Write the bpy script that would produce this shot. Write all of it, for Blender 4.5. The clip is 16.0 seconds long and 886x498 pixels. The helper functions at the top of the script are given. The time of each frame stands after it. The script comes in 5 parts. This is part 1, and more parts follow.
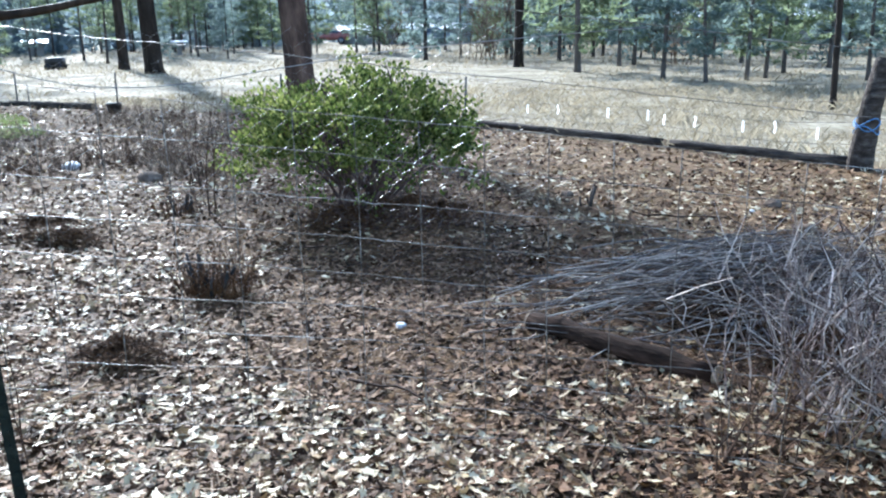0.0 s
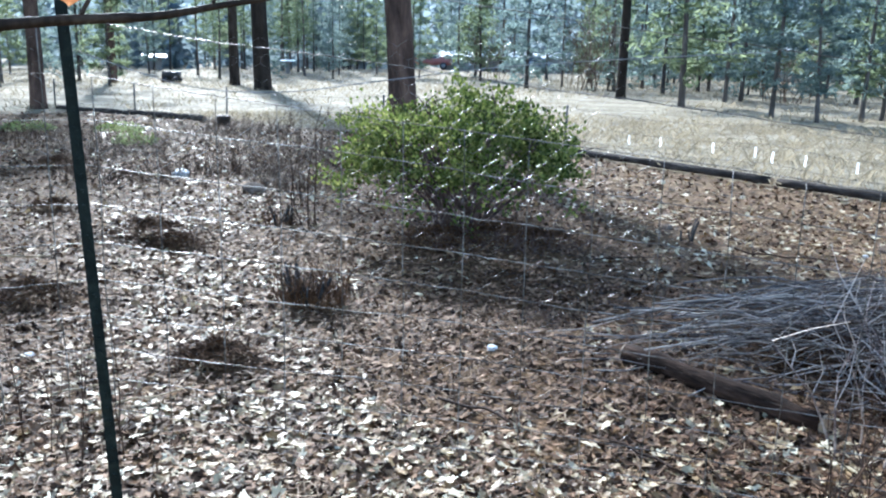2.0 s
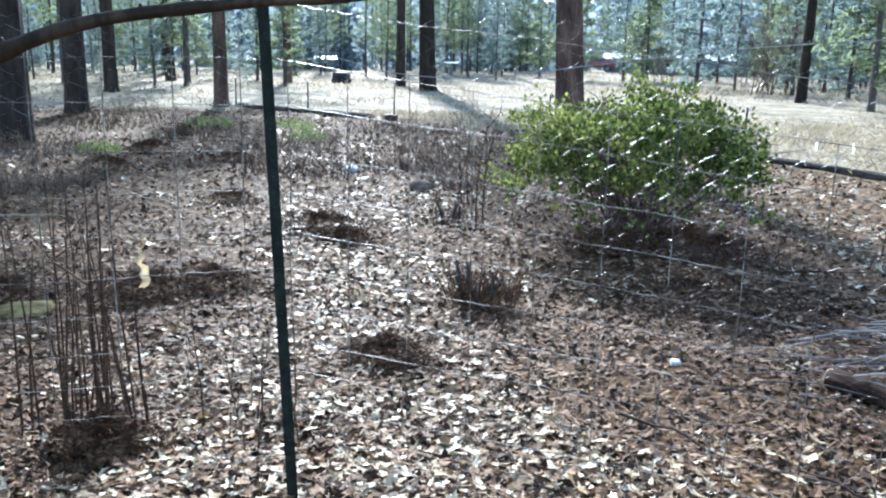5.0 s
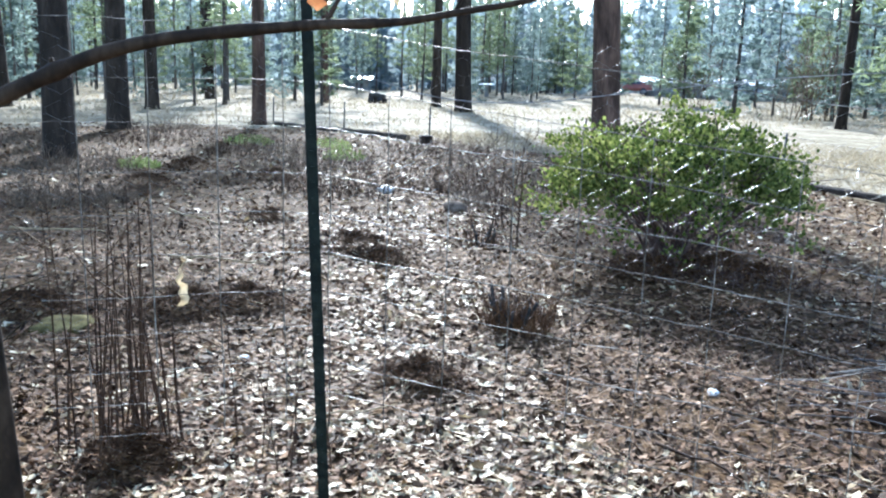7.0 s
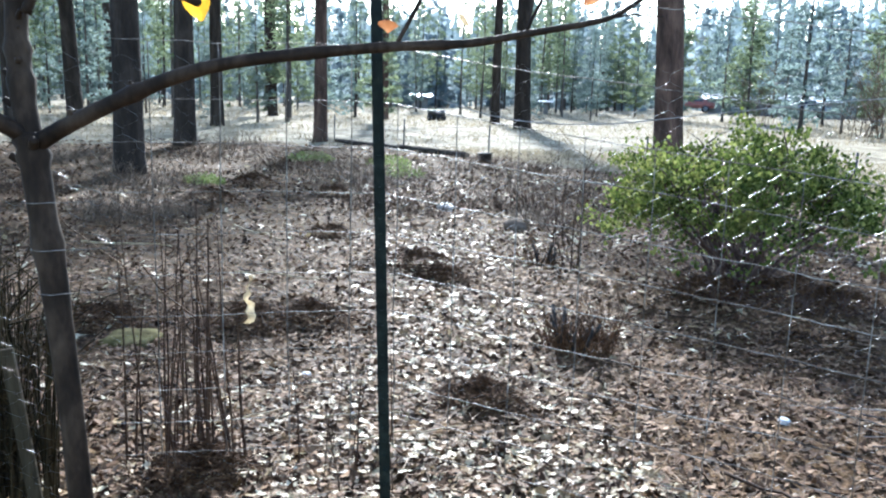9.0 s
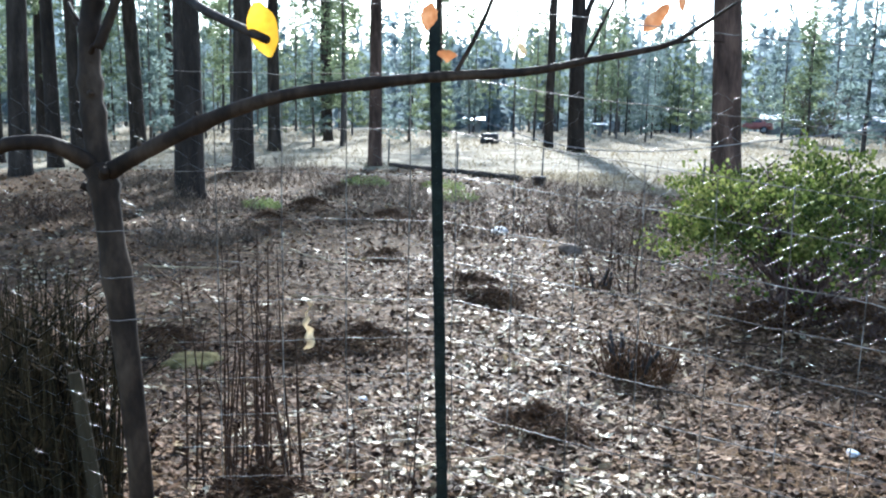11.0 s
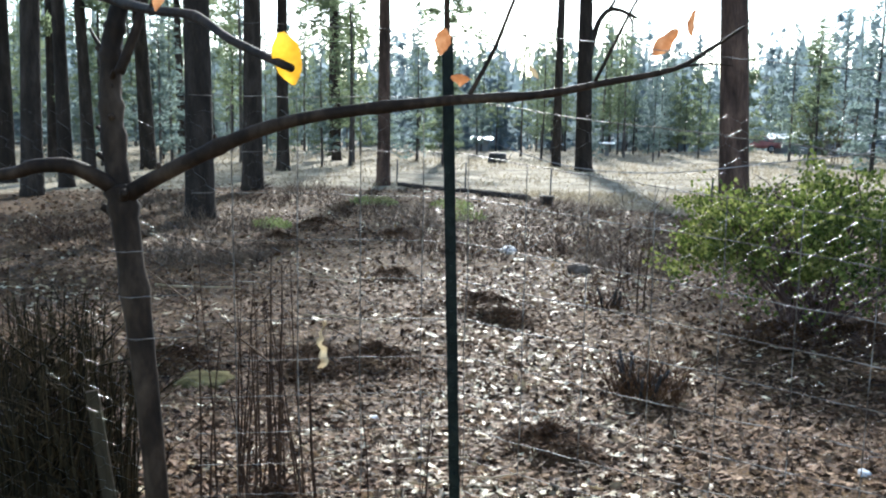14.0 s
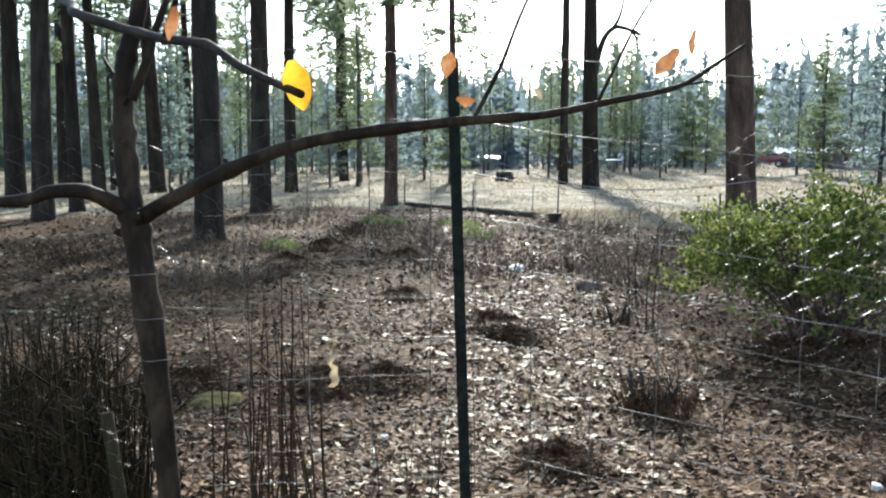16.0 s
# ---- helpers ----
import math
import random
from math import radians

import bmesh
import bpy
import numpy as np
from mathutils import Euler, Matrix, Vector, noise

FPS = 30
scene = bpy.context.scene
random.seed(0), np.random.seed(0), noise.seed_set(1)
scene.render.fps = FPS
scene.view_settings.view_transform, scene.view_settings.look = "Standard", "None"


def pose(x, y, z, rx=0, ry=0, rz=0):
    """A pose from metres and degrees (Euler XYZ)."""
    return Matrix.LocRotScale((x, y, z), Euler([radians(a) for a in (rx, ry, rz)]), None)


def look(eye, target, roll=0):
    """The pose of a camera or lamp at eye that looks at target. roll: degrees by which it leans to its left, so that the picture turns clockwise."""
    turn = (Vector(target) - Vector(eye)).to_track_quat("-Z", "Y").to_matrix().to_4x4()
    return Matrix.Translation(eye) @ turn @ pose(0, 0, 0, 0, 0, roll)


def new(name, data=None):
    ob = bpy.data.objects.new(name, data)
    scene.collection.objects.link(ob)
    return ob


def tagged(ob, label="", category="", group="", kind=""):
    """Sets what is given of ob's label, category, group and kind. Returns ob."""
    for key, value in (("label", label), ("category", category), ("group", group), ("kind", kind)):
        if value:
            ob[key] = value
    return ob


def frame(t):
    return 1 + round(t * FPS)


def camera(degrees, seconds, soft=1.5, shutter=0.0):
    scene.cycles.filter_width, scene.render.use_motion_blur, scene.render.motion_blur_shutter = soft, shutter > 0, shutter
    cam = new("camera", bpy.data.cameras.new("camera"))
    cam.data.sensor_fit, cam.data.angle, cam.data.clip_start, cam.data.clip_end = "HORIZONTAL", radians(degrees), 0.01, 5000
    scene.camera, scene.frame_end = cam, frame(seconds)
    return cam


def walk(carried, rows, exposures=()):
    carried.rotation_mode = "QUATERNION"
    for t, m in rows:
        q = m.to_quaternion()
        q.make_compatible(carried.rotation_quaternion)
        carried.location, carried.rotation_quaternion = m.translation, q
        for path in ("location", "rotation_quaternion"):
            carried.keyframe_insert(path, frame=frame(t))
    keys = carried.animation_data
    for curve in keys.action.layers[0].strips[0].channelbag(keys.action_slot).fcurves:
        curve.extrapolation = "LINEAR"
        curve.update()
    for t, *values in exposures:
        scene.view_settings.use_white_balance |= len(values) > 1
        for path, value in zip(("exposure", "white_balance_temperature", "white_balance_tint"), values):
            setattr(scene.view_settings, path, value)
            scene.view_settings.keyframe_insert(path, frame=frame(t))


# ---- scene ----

cam = camera(55.6, 16.0, soft=2.15)
# seconds, eye x y z, yaw, pitch, roll
PATH = [
    (0.0, -0.115, -0.203, 1.615, 0.02, -14.88, -1.11),
    (0.5, -0.040, -0.217, 1.612, 1.22, -14.08, 0.30),
    (1.0, -0.080, -0.252, 1.614, 3.09, -13.91, 1.03),
    (1.5, -0.126, -0.238, 1.598, 4.30, -13.52, 1.75),
    (2.0, -0.162, -0.172, 1.578, 6.23, -13.08, 1.02),
    (2.5, -0.195, -0.106, 1.543, 8.39, -12.28, 1.79),
    (3.0, -0.226, -0.072, 1.530, 9.16, -12.71, 1.86),
    (3.5, -0.253, -0.062, 1.535, 12.02, -12.96, 0.90),
    (4.0, -0.302, -0.028, 1.523, 15.18, -12.83, 1.06),
    (4.5, -0.318, -0.014, 1.519, 16.32, -13.19, 1.04),
    (7.0, -0.348, -0.001, 1.529, 19.18, -11.75, 1.67),
    (7.5, -0.360, 0.011, 1.532, 19.84, -11.50, 1.90),
    (8.0, -0.370, 0.003, 1.535, 21.16, -11.03, 2.00),
    (8.5, -0.378, 0.005, 1.540, 21.75, -10.57, 1.99),
    (9.0, -0.385, 0.008, 1.540, 23.14, -10.73, 1.59),
    (9.5, -0.398, 0.006, 1.544, 24.77, -10.11, 1.24),
    (12.0, -0.400, -0.012, 1.557, 26.95, -8.60, 1.13),
    (12.5, -0.396, -0.023, 1.559, 26.62, -7.98, 1.14),
    (13.0, -0.403, -0.021, 1.559, 26.74, -8.09, 0.95),
    (13.5, -0.403, -0.032, 1.562, 27.00, -8.03, 1.07),
    (14.0, -0.398, -0.040, 1.562, 27.37, -7.96, 0.89),
    (14.5, -0.392, -0.039, 1.563, 27.37, -7.62, 0.14),
    (15.0, -0.390, -0.043, 1.563, 27.65, -7.84, 0.09),
    (15.5, -0.385, -0.049, 1.564, 27.28, -7.52, -0.15),
    (16.0, -0.381, -0.070, 1.566, 27.96, -6.67, 0.02),
]
walk(cam, [(t, pose(x, y, z, 90 + pitch, 0, yaw) @ pose(0, 0, 0, 0, 0, roll)) for t, x, y, z, yaw, pitch, roll in PATH],
     exposures=[(0.0, 1.69, 5400, 6), (3.0, 1.70, 5400, 6), (4.5, 1.80, 5450, 6), (7.0, 1.88, 5500, 6), (9.5, 1.77, 5600, 6), (12.0, 1.51, 5650, 6), (16.0, 1.3, 6250, 6)])

# ---- light: a low winter sun ahead of the camera, behind the trees ----
SUN_YAW, SUN_EL = 24.5, 29.0  # degrees to the left of +y, degrees above the horizon
sky = bpy.data.worlds.new("sky")
scene.world = sky
sky.use_nodes = True
wn = sky.node_tree.nodes
bg = wn["Background"]
tex = wn.new("ShaderNodeTexSky")
tex.sky_type, tex.sun_disc = "NISHITA", False
tex.sun_elevation, tex.sun_rotation = radians(SUN_EL), radians(-SUN_YAW)
tex.air_density, tex.dust_density, tex.ozone_density = 1.0, 0.6, 1.0
sky.node_tree.links.new(tex.outputs[0], bg.inputs[0])
bg.inputs[1].default_value = 0.15
sun = new("sun", bpy.data.lights.new("sun", "SUN"))
sun.data.energy, sun.data.angle, sun.data.color = 4.5, radians(2.0), (1.0, 0.96, 0.90)
to_sun = Vector((-math.sin(radians(SUN_YAW)) * math.cos(radians(SUN_EL)), math.cos(radians(SUN_YAW)) * math.cos(radians(SUN_EL)), math.sin(radians(SUN_EL))))
sun.matrix_world = look(to_sun * 50, (0, 0, 0))


# ---- materials ----
def material(name, colours, scale=6.0, rough=0.8, bump=0.3, stretch=(1, 1, 1), island=0.0, per_object=0.0, metal=0.0, detail=6.0, fine=60.0, spec=0.4, bump_dist=0.02, translucent=0.0):
    """A surface with colour varied at two scales, fine relief, and a shift of brightness from piece to piece."""
    m = bpy.data.materials.new(name)
    m.use_nodes = True
    nt, n = m.node_tree, m.node_tree.nodes
    b = n["Principled BSDF"]
    co = n.new("ShaderNodeTexCoord")
    mp = n.new("ShaderNodeMapping")
    mp.inputs["Scale"].default_value = stretch
    nt.links.new(co.outputs["Object"], mp.inputs[0])
    n1 = n.new("ShaderNodeTexNoise")
    n1.inputs["Scale"].default_value, n1.inputs["Detail"].default_value = scale, detail
    nt.links.new(mp.outputs[0], n1.inputs["Vector"])
    n2 = n.new("ShaderNodeTexNoise")
    n2.inputs["Scale"].default_value, n2.inputs["Detail"].default_value = fine, 3.0
    nt.links.new(mp.outputs[0], n2.inputs["Vector"])
    mixf = n.new("ShaderNodeMath")
    mixf.operation = "MULTIPLY_ADD"
    mixf.inputs[1].default_value, mixf.inputs[2].default_value = 0.35, -0.17
    nt.links.new(n2.outputs[0], mixf.inputs[0])
    add = n.new("ShaderNodeMath")
    nt.links.new(n1.outputs[0], add.inputs[0])
    nt.links.new(mixf.outputs[0], add.inputs[1])
    last = add
    if island or per_object:
        src = n.new("ShaderNodeNewGeometry").outputs["Random Per Island"] if island else n.new("ShaderNodeObjectInfo").outputs["Random"]
        sh = n.new("ShaderNodeMath")
        sh.operation = "MULTIPLY_ADD"
        amount = island or per_object
        sh.inputs[1].default_value, sh.inputs[2].default_value = amount, -amount / 2
        nt.links.new(src, sh.inputs[0])
        last = n.new("ShaderNodeMath")
        nt.links.new(add.outputs[0], last.inputs[0])
        nt.links.new(sh.outputs[0], last.inputs[1])
    ramp = n.new("ShaderNodeValToRGB")
    els = ramp.color_ramp.elements
    lo, hi = (0.28, 0.72) if not (island or per_object) else (0.12, 0.88)
    while len(els) < len(colours):
        els.new(0.5)
    for i, c in enumerate(colours):
        els[i].position = lo + (hi - lo) * i / max(1, len(colours) - 1)
        els[i].color = (*c, 1)
    nt.links.new(last.outputs[0], ramp.inputs[0])
    nt.links.new(ramp.outputs[0], b.inputs["Base Color"])
    b.inputs["Roughness"].default_value, b.inputs["Metallic"].default_value, b.inputs["Specular IOR Level"].default_value = rough, metal, spec
    if bump:
        bp = n.new("ShaderNodeBump")
        bp.inputs["Strength"].default_value, bp.inputs["Distance"].default_value = bump, bump_dist
        nt.links.new(add.outputs[0], bp.inputs["Height"])
        nt.links.new(bp.outputs[0], b.inputs["Normal"])
    if translucent:
        tr = n.new("ShaderNodeBsdfTranslucent")
        nt.links.new(ramp.outputs[0], tr.inputs[0])
        mx = n.new("ShaderNodeMixShader")
        mx.inputs[0].default_value = translucent
        nt.links.new(b.outputs[0], mx.inputs[1])
        nt.links.new(tr.outputs[0], mx.inputs[2])
        nt.links.new(mx.outputs[0], n["Material Output"].inputs[0])
    return m


BARK = material("ponderosa_bark", [(0.02, 0.013, 0.010), (0.072, 0.044, 0.033), (0.145, 0.09, 0.066)], 5, 0.9, 1.0, (1, 1, 0.22), fine=30, spec=0.15, bump_dist=0.08)
BARK_DARK = material("dark_bark", [(0.008, 0.006, 0.005), (0.032, 0.024, 0.019), (0.082, 0.062, 0.05)], 5, 0.9, 1.0, (1, 1, 0.25), fine=30, per_object=0.2, spec=0.12, bump_dist=0.1)
NEEDLE = material("pine_needles", [(0.068, 0.09, 0.05), (0.15, 0.188, 0.105), (0.25, 0.29, 0.165)], 0.8, 0.5, 0, island=0.5, spec=0.3, translucent=0.8)
# needles of the far woods, pale and bluish: distance haze painted into the colour
NEEDLE_HAZE = material("hazed_needles", [(0.11, 0.145, 0.155), (0.19, 0.24, 0.255), (0.29, 0.34, 0.365)], 0.8, 0.6, 0, island=0.5, spec=0.2, translucent=0.75)
NEEDLE_FIR = material("fir_needles", [(0.07, 0.1, 0.092), (0.15, 0.198, 0.182), (0.24, 0.295, 0.265)], 0.8, 0.5, 0, island=0.5, spec=0.3, translucent=0.8)
# grey-brown bark lightened for the belt's stems, haze put into its colour
BARK_HAZE = material("hazed_grey_brown_bark", [(0.03, 0.026, 0.024), (0.075, 0.064, 0.058), (0.15, 0.13, 0.118)], 5, 0.9, 0.6, (1, 1, 0.25), fine=30, per_object=0.3, spec=0.12, bump_dist=0.06)
MANZANITA = material("manzanita_leaves", [(0.036, 0.054, 0.014), (0.115, 0.145, 0.034), (0.27, 0.285, 0.085)], 2.5, 0.75, 0, island=0.7, spec=0.08, translucent=0.5)
RED_STEM = material("manzanita_bark", [(0.025, 0.014, 0.011), (0.07, 0.036, 0.028), (0.14, 0.085, 0.065)], 9, 0.6, 0.3)
LEAF_LITTER = material("oak_leaf", [(0.10, 0.052, 0.018), (0.24, 0.15, 0.064), (0.42, 0.31, 0.165), (0.70, 0.60, 0.40)], 3, 0.5, 0.2, island=0.85, spec=0.25, translucent=0.15)
MULCH = material("leaf_mulch", [(0.023, 0.0105, 0.0045), (0.062, 0.029, 0.0125), (0.14, 0.072, 0.036), (0.26, 0.158, 0.088)], 3, 0.7, 0.15, island=0.85, spec=0.12)
NEEDLE_LITTER = material("fallen_pine_needles", [(0.05, 0.024, 0.011), (0.13, 0.07, 0.034), (0.28, 0.18, 0.10)], 3, 0.65, 0, island=0.6, spec=0.15)
RUST = material("rusty_dead_growth", [(0.022, 0.010, 0.0045), (0.068, 0.032, 0.014), (0.15, 0.08, 0.038)], 4, 0.8, 0, island=0.7, spec=0.12)
GREY_TWIG = material("weathered_twigs", [(0.03, 0.021, 0.017), (0.125, 0.098, 0.083), (0.42, 0.35, 0.29)], 8, 0.5, 0.2, per_object=0.9, spec=0.4)
PURPLE_TWIG = material("purple_grey_twigs", [(0.045, 0.027, 0.021), (0.165, 0.115, 0.098), (0.56, 0.46, 0.38)], 8, 0.65, 0.2, island=0.85, spec=0.15)
DRY_STEM = material("dry_brown_stems", [(0.018, 0.010, 0.0065), (0.052, 0.028, 0.017), (0.135, 0.082, 0.047)], 8, 0.8, 0.2, island=0.6, spec=0.15)
DARK_STEM = material("dark_brown_stems", [(0.008, 0.006, 0.0035), (0.024, 0.018, 0.009), (0.075, 0.05, 0.023)], 8, 0.85, 0.2, island=0.8, spec=0.08)
GRASS = material("dry_grass", [(0.15, 0.122, 0.08), (0.25, 0.21, 0.142), (0.37, 0.32, 0.228)], 1.2, 0.7, 0, island=0.5, spec=0.1, translucent=0.6)
GREEN_GRASS = material("green_tufts", [(0.12, 0.14, 0.04), (0.22, 0.27, 0.08), (0.36, 0.40, 0.16)], 2, 0.55, 0, island=0.5, translucent=0.3)
LOG = material("weathered_log", [(0.014, 0.011, 0.009), (0.045, 0.035, 0.029), (0.115, 0.095, 0.08)], 4, 0.9, 0.9, (0.7, 4, 4), fine=24, spec=0.15)
LOG_BROWN = material("brown_log_bark", [(0.009, 0.005, 0.003), (0.028, 0.015, 0.009), (0.075, 0.042, 0.028)], 7, 0.9, 1.0, (0.6, 2.5, 2.5), fine=30, spec=0.12)
BRUSH_TWIG = material("low_brush_twigs", [(0.035, 0.022, 0.014), (0.10, 0.066, 0.044), (0.24, 0.175, 0.12)], 8, 0.7, 0, island=0.7, spec=0.2)
CUT_WOOD = material("cut_wood", [(0.20, 0.13, 0.08), (0.34, 0.24, 0.15), (0.47, 0.36, 0.24)], 7, 0.8, 0.3)
CUT_DARK = material("old_brown_board", [(0.02, 0.014, 0.008), (0.045, 0.034, 0.02), (0.085, 0.065, 0.04)], 6, 0.9, 0.5, (1, 1, 0.2), spec=0.08)
CHAR = material("charred_wood", [(0.008, 0.007, 0.007), (0.03, 0.024, 0.02), (0.07, 0.05, 0.04)], 10, 0.85, 0.6)
STEEL_GREEN = material("green_painted_steel", [(0.003, 0.005, 0.004), (0.007, 0.0105, 0.008), (0.018, 0.023, 0.018)], 14, 0.65, 0.15, fine=90, spec=0.15)
WIRE = material("galvanised_wire", [(0.18, 0.175, 0.17), (0.27, 0.265, 0.26), (0.38, 0.375, 0.37)], 20, 0.42, 0, metal=1.0)
WIRE_OLD = material("dull_fence_wire", [(0.04, 0.031, 0.024), (0.11, 0.09, 0.073), (0.34, 0.31, 0.275)], 14, 0.5, 0, metal=0.35)
APPLE_BARK = material("young_tree_bark", [(0.009, 0.006, 0.004), (0.026, 0.016, 0.010), (0.068, 0.045, 0.029)], 9, 0.7, 0.9, (1, 1, 0.45), fine=50, spec=0.12, bump_dist=0.008)
YELLOW_LEAF = material("yellow_leaf", [(0.42, 0.19, 0.012), (0.62, 0.33, 0.018), (0.76, 0.46, 0.04)], 25, 0.5, 0.3, translucent=0.5)
ORANGE_LEAF = material("orange_leaf", [(0.22, 0.08, 0.03), (0.38, 0.155, 0.06), (0.52, 0.26, 0.12)], 25, 0.5, 0.3, translucent=0.35)
TAN_LEAF = material("tan_dead_leaf", [(0.26, 0.18, 0.095), (0.42, 0.32, 0.185), (0.56, 0.46, 0.30)], 20, 0.55, 0.3, translucent=0.3)
ROCK = material("brown_rock", [(0.055, 0.038, 0.027), (0.12, 0.085, 0.062), (0.20, 0.15, 0.112)], 7, 0.95, 0.8, spec=0.1)
EARTH = material("dug_earth", [(0.014, 0.007, 0.003), (0.045, 0.022, 0.010), (0.11, 0.06, 0.03)], 14, 0.95, 1.0, fine=70, spec=0.08)
PALE_ROCK = material("pale_stone", [(0.45, 0.43, 0.40), (0.62, 0.60, 0.57), (0.78, 0.76, 0.72)], 9, 0.7, 0.3)
WHITE_TAPE = material("white_plastic_tape", [(0.70, 0.70, 0.69), (0.78, 0.78, 0.77), (0.84, 0.84, 0.83)], 9, 0.5, 0, translucent=0.6)
WHITE_PAINT = material("white_paint", [(0.70, 0.70, 0.69), (0.78, 0.78, 0.77), (0.84, 0.84, 0.83)], 1.5, 0.5, 0.05)
GREY_SIDING = material("grey_siding", [(0.17, 0.165, 0.16), (0.23, 0.225, 0.22), (0.30, 0.295, 0.29)], 1.5, 0.8, 0.05, spec=0.1)
TAN_SIDING = material("tan_siding", [(0.34, 0.29, 0.23), (0.44, 0.38, 0.31), (0.52, 0.46, 0.38)], 1.5, 0.7, 0.05)
METAL_ROOF = material("pale_metal_roof", [(0.68, 0.69, 0.70), (0.78, 0.79, 0.80), (0.86, 0.87, 0.88)], 1.5, 0.42, 0.05, spec=0.8)
BLACK_PLASTIC = material("black_plastic", [(0.012, 0.012, 0.014), (0.02, 0.02, 0.023), (0.035, 0.035, 0.038)], 9, 0.4, 0.05)
DARK_METAL = material("dark_painted_metal", [(0.015, 0.016, 0.018), (0.035, 0.035, 0.038), (0.07, 0.065, 0.06)], 6, 0.5, 0.1)
RED_PAINT = material("red_car_paint", [(0.22, 0.07, 0.055), (0.30, 0.095, 0.075), (0.36, 0.13, 0.10)], 3, 0.4, 0)
BLUE_PAINT = material("blue_car_paint", [(0.15, 0.18, 0.23), (0.19, 0.225, 0.28), (0.25, 0.285, 0.34)], 3, 0.4, 0)
GLASS_DARK = material("dark_window_glass", [(0.02, 0.025, 0.03), (0.03, 0.035, 0.04), (0.045, 0.05, 0.055)], 2, 0.08, 0, spec=0.8)
BLUE_ROPE = material("blue_rope", [(0.05, 0.14, 0.34), (0.09, 0.24, 0.50), (0.20, 0.38, 0.62)], 30, 0.6, 0.3)


def ground_material():
    """Brown leaf mould inside the pen, pale dry grass outside its edge, with noise along the border."""
    m = bpy.data.materials.new("forest_ground")
    m.use_nodes = True
    nt, n = m.node_tree, m.node_tree.nodes
    b = n["Principled BSDF"]
    geo = n.new("ShaderNodeNewGeometry")

    def math_node(op, a, c, third=None):
        k = n.new("ShaderNodeMath")
        k.operation = op
        for i, v in enumerate((a, c, third)):
            if v is None:
                continue
            if isinstance(v, (int, float)):
                k.inputs[i].default_value = v
            else:
                nt.links.new(v, k.inputs[i])
        return k.outputs[0]

    def noise_node(scale, detail=6.0):
        k = n.new("ShaderNodeTexNoise")
        k.inputs["Scale"].default_value, k.inputs["Detail"].default_value = scale, detail
        nt.links.new(geo.outputs["Position"], k.inputs["Vector"])
        return k.outputs[0]

    def ramp(fac, stops):
        r = n.new("ShaderNodeValToRGB")
        e = r.color_ramp.elements
        while len(e) < len(stops):
            e.new(0.5)
        for i, (p, c) in enumerate(stops):
            e[i].position, e[i].color = p, (*c, 1)
        nt.links.new(fac, r.inputs[0])
        return r.outputs[0]

    xyz = n.new("ShaderNodeSeparateXYZ")
    nt.links.new(geo.outputs["Position"], xyz.inputs[0])
    x, y = xyz.outputs[0], xyz.outputs[1]
    e1 = math_node("ADD", math_node("MULTIPLY", x, 0.739), math_node("MULTIPLY_ADD", y, 0.673, -9.70))
    e2 = math_node("ADD", math_node("MULTIPLY", x, 0.46), math_node("MULTIPLY_ADD", y, 0.887, -12.9))
    wob = math_node("MULTIPLY_ADD", noise_node(0.5), 5.0, -2.5)
    far = math_node("SUBTRACT", math_node("SQRT", math_node("ADD", math_node("MULTIPLY", x, x), math_node("MULTIPLY", y, y)), 0.0), 23.0)
    edge = math_node("MAXIMUM", e1, math_node("MAXIMUM", math_node("ADD", e2, wob), math_node("ADD", far, wob)))
    mask = n.new("ShaderNodeMapRange")
    mask.inputs["From Min"].default_value, mask.inputs["From Max"].default_value = -0.3, 0.7
    nt.links.new(edge, mask.inputs["Value"])
    fine, mid, big = noise_node(38, 8), noise_node(7, 6), noise_node(0.7, 4)
    soil_f = math_node("ADD", math_node("MULTIPLY", fine, 0.55), math_node("MULTIPLY", mid, 0.45))
    soil = ramp(soil_f, [(0.33, (0.017, 0.0092, 0.004)), (0.45, (0.046, 0.0245, 0.0092)), (0.54, (0.085, 0.047, 0.0195)), (0.64, (0.15, 0.09, 0.04))])
    dust = n.new("ShaderNodeMapRange")
    dust.inputs["From Min"].default_value, dust.inputs["From Max"].default_value = 2.0, 3.8
    nt.links.new(math_node("ADD", math_node("ADD", math_node("MULTIPLY", x, 0.8), math_node("MULTIPLY", y, 0.25)), math_node("MULTIPLY_ADD", mid, 2.4, -1.2)), dust.inputs["Value"])
    dusty = ramp(soil_f, [(0.33, (0.034, 0.019, 0.0085)), (0.45, (0.092, 0.055, 0.026)), (0.54, (0.158, 0.101, 0.052)), (0.64, (0.25, 0.175, 0.098))])
    worn = n.new("ShaderNodeMix")
    worn.data_type = "RGBA"
    nt.links.new(dust.outputs[0], worn.inputs[0])
    nt.links.new(soil, worn.inputs[6])
    nt.links.new(dusty, worn.inputs[7])
    soil = worn.outputs[2]
    field_f = math_node("ADD", math_node("MULTIPLY", mid, 0.5), math_node("MULTIPLY", big, 0.5))
    field = ramp(field_f, [(0.36, (0.13, 0.104, 0.068)), (0.5, (0.235, 0.198, 0.134)), (0.62, (0.35, 0.305, 0.22))])
    mix = n.new("ShaderNodeMix")
    mix.data_type = "RGBA"
    nt.links.new(mask.outputs[0], mix.inputs[0])
    nt.links.new(soil, mix.inputs[6])
    nt.links.new(field, mix.inputs[7])
    nt.links.new(mix.outputs[2], b.inputs["Base Color"])
    b.inputs["Roughness"].default_value, b.inputs["Specular IOR Level"].default_value = 0.9, 0.1
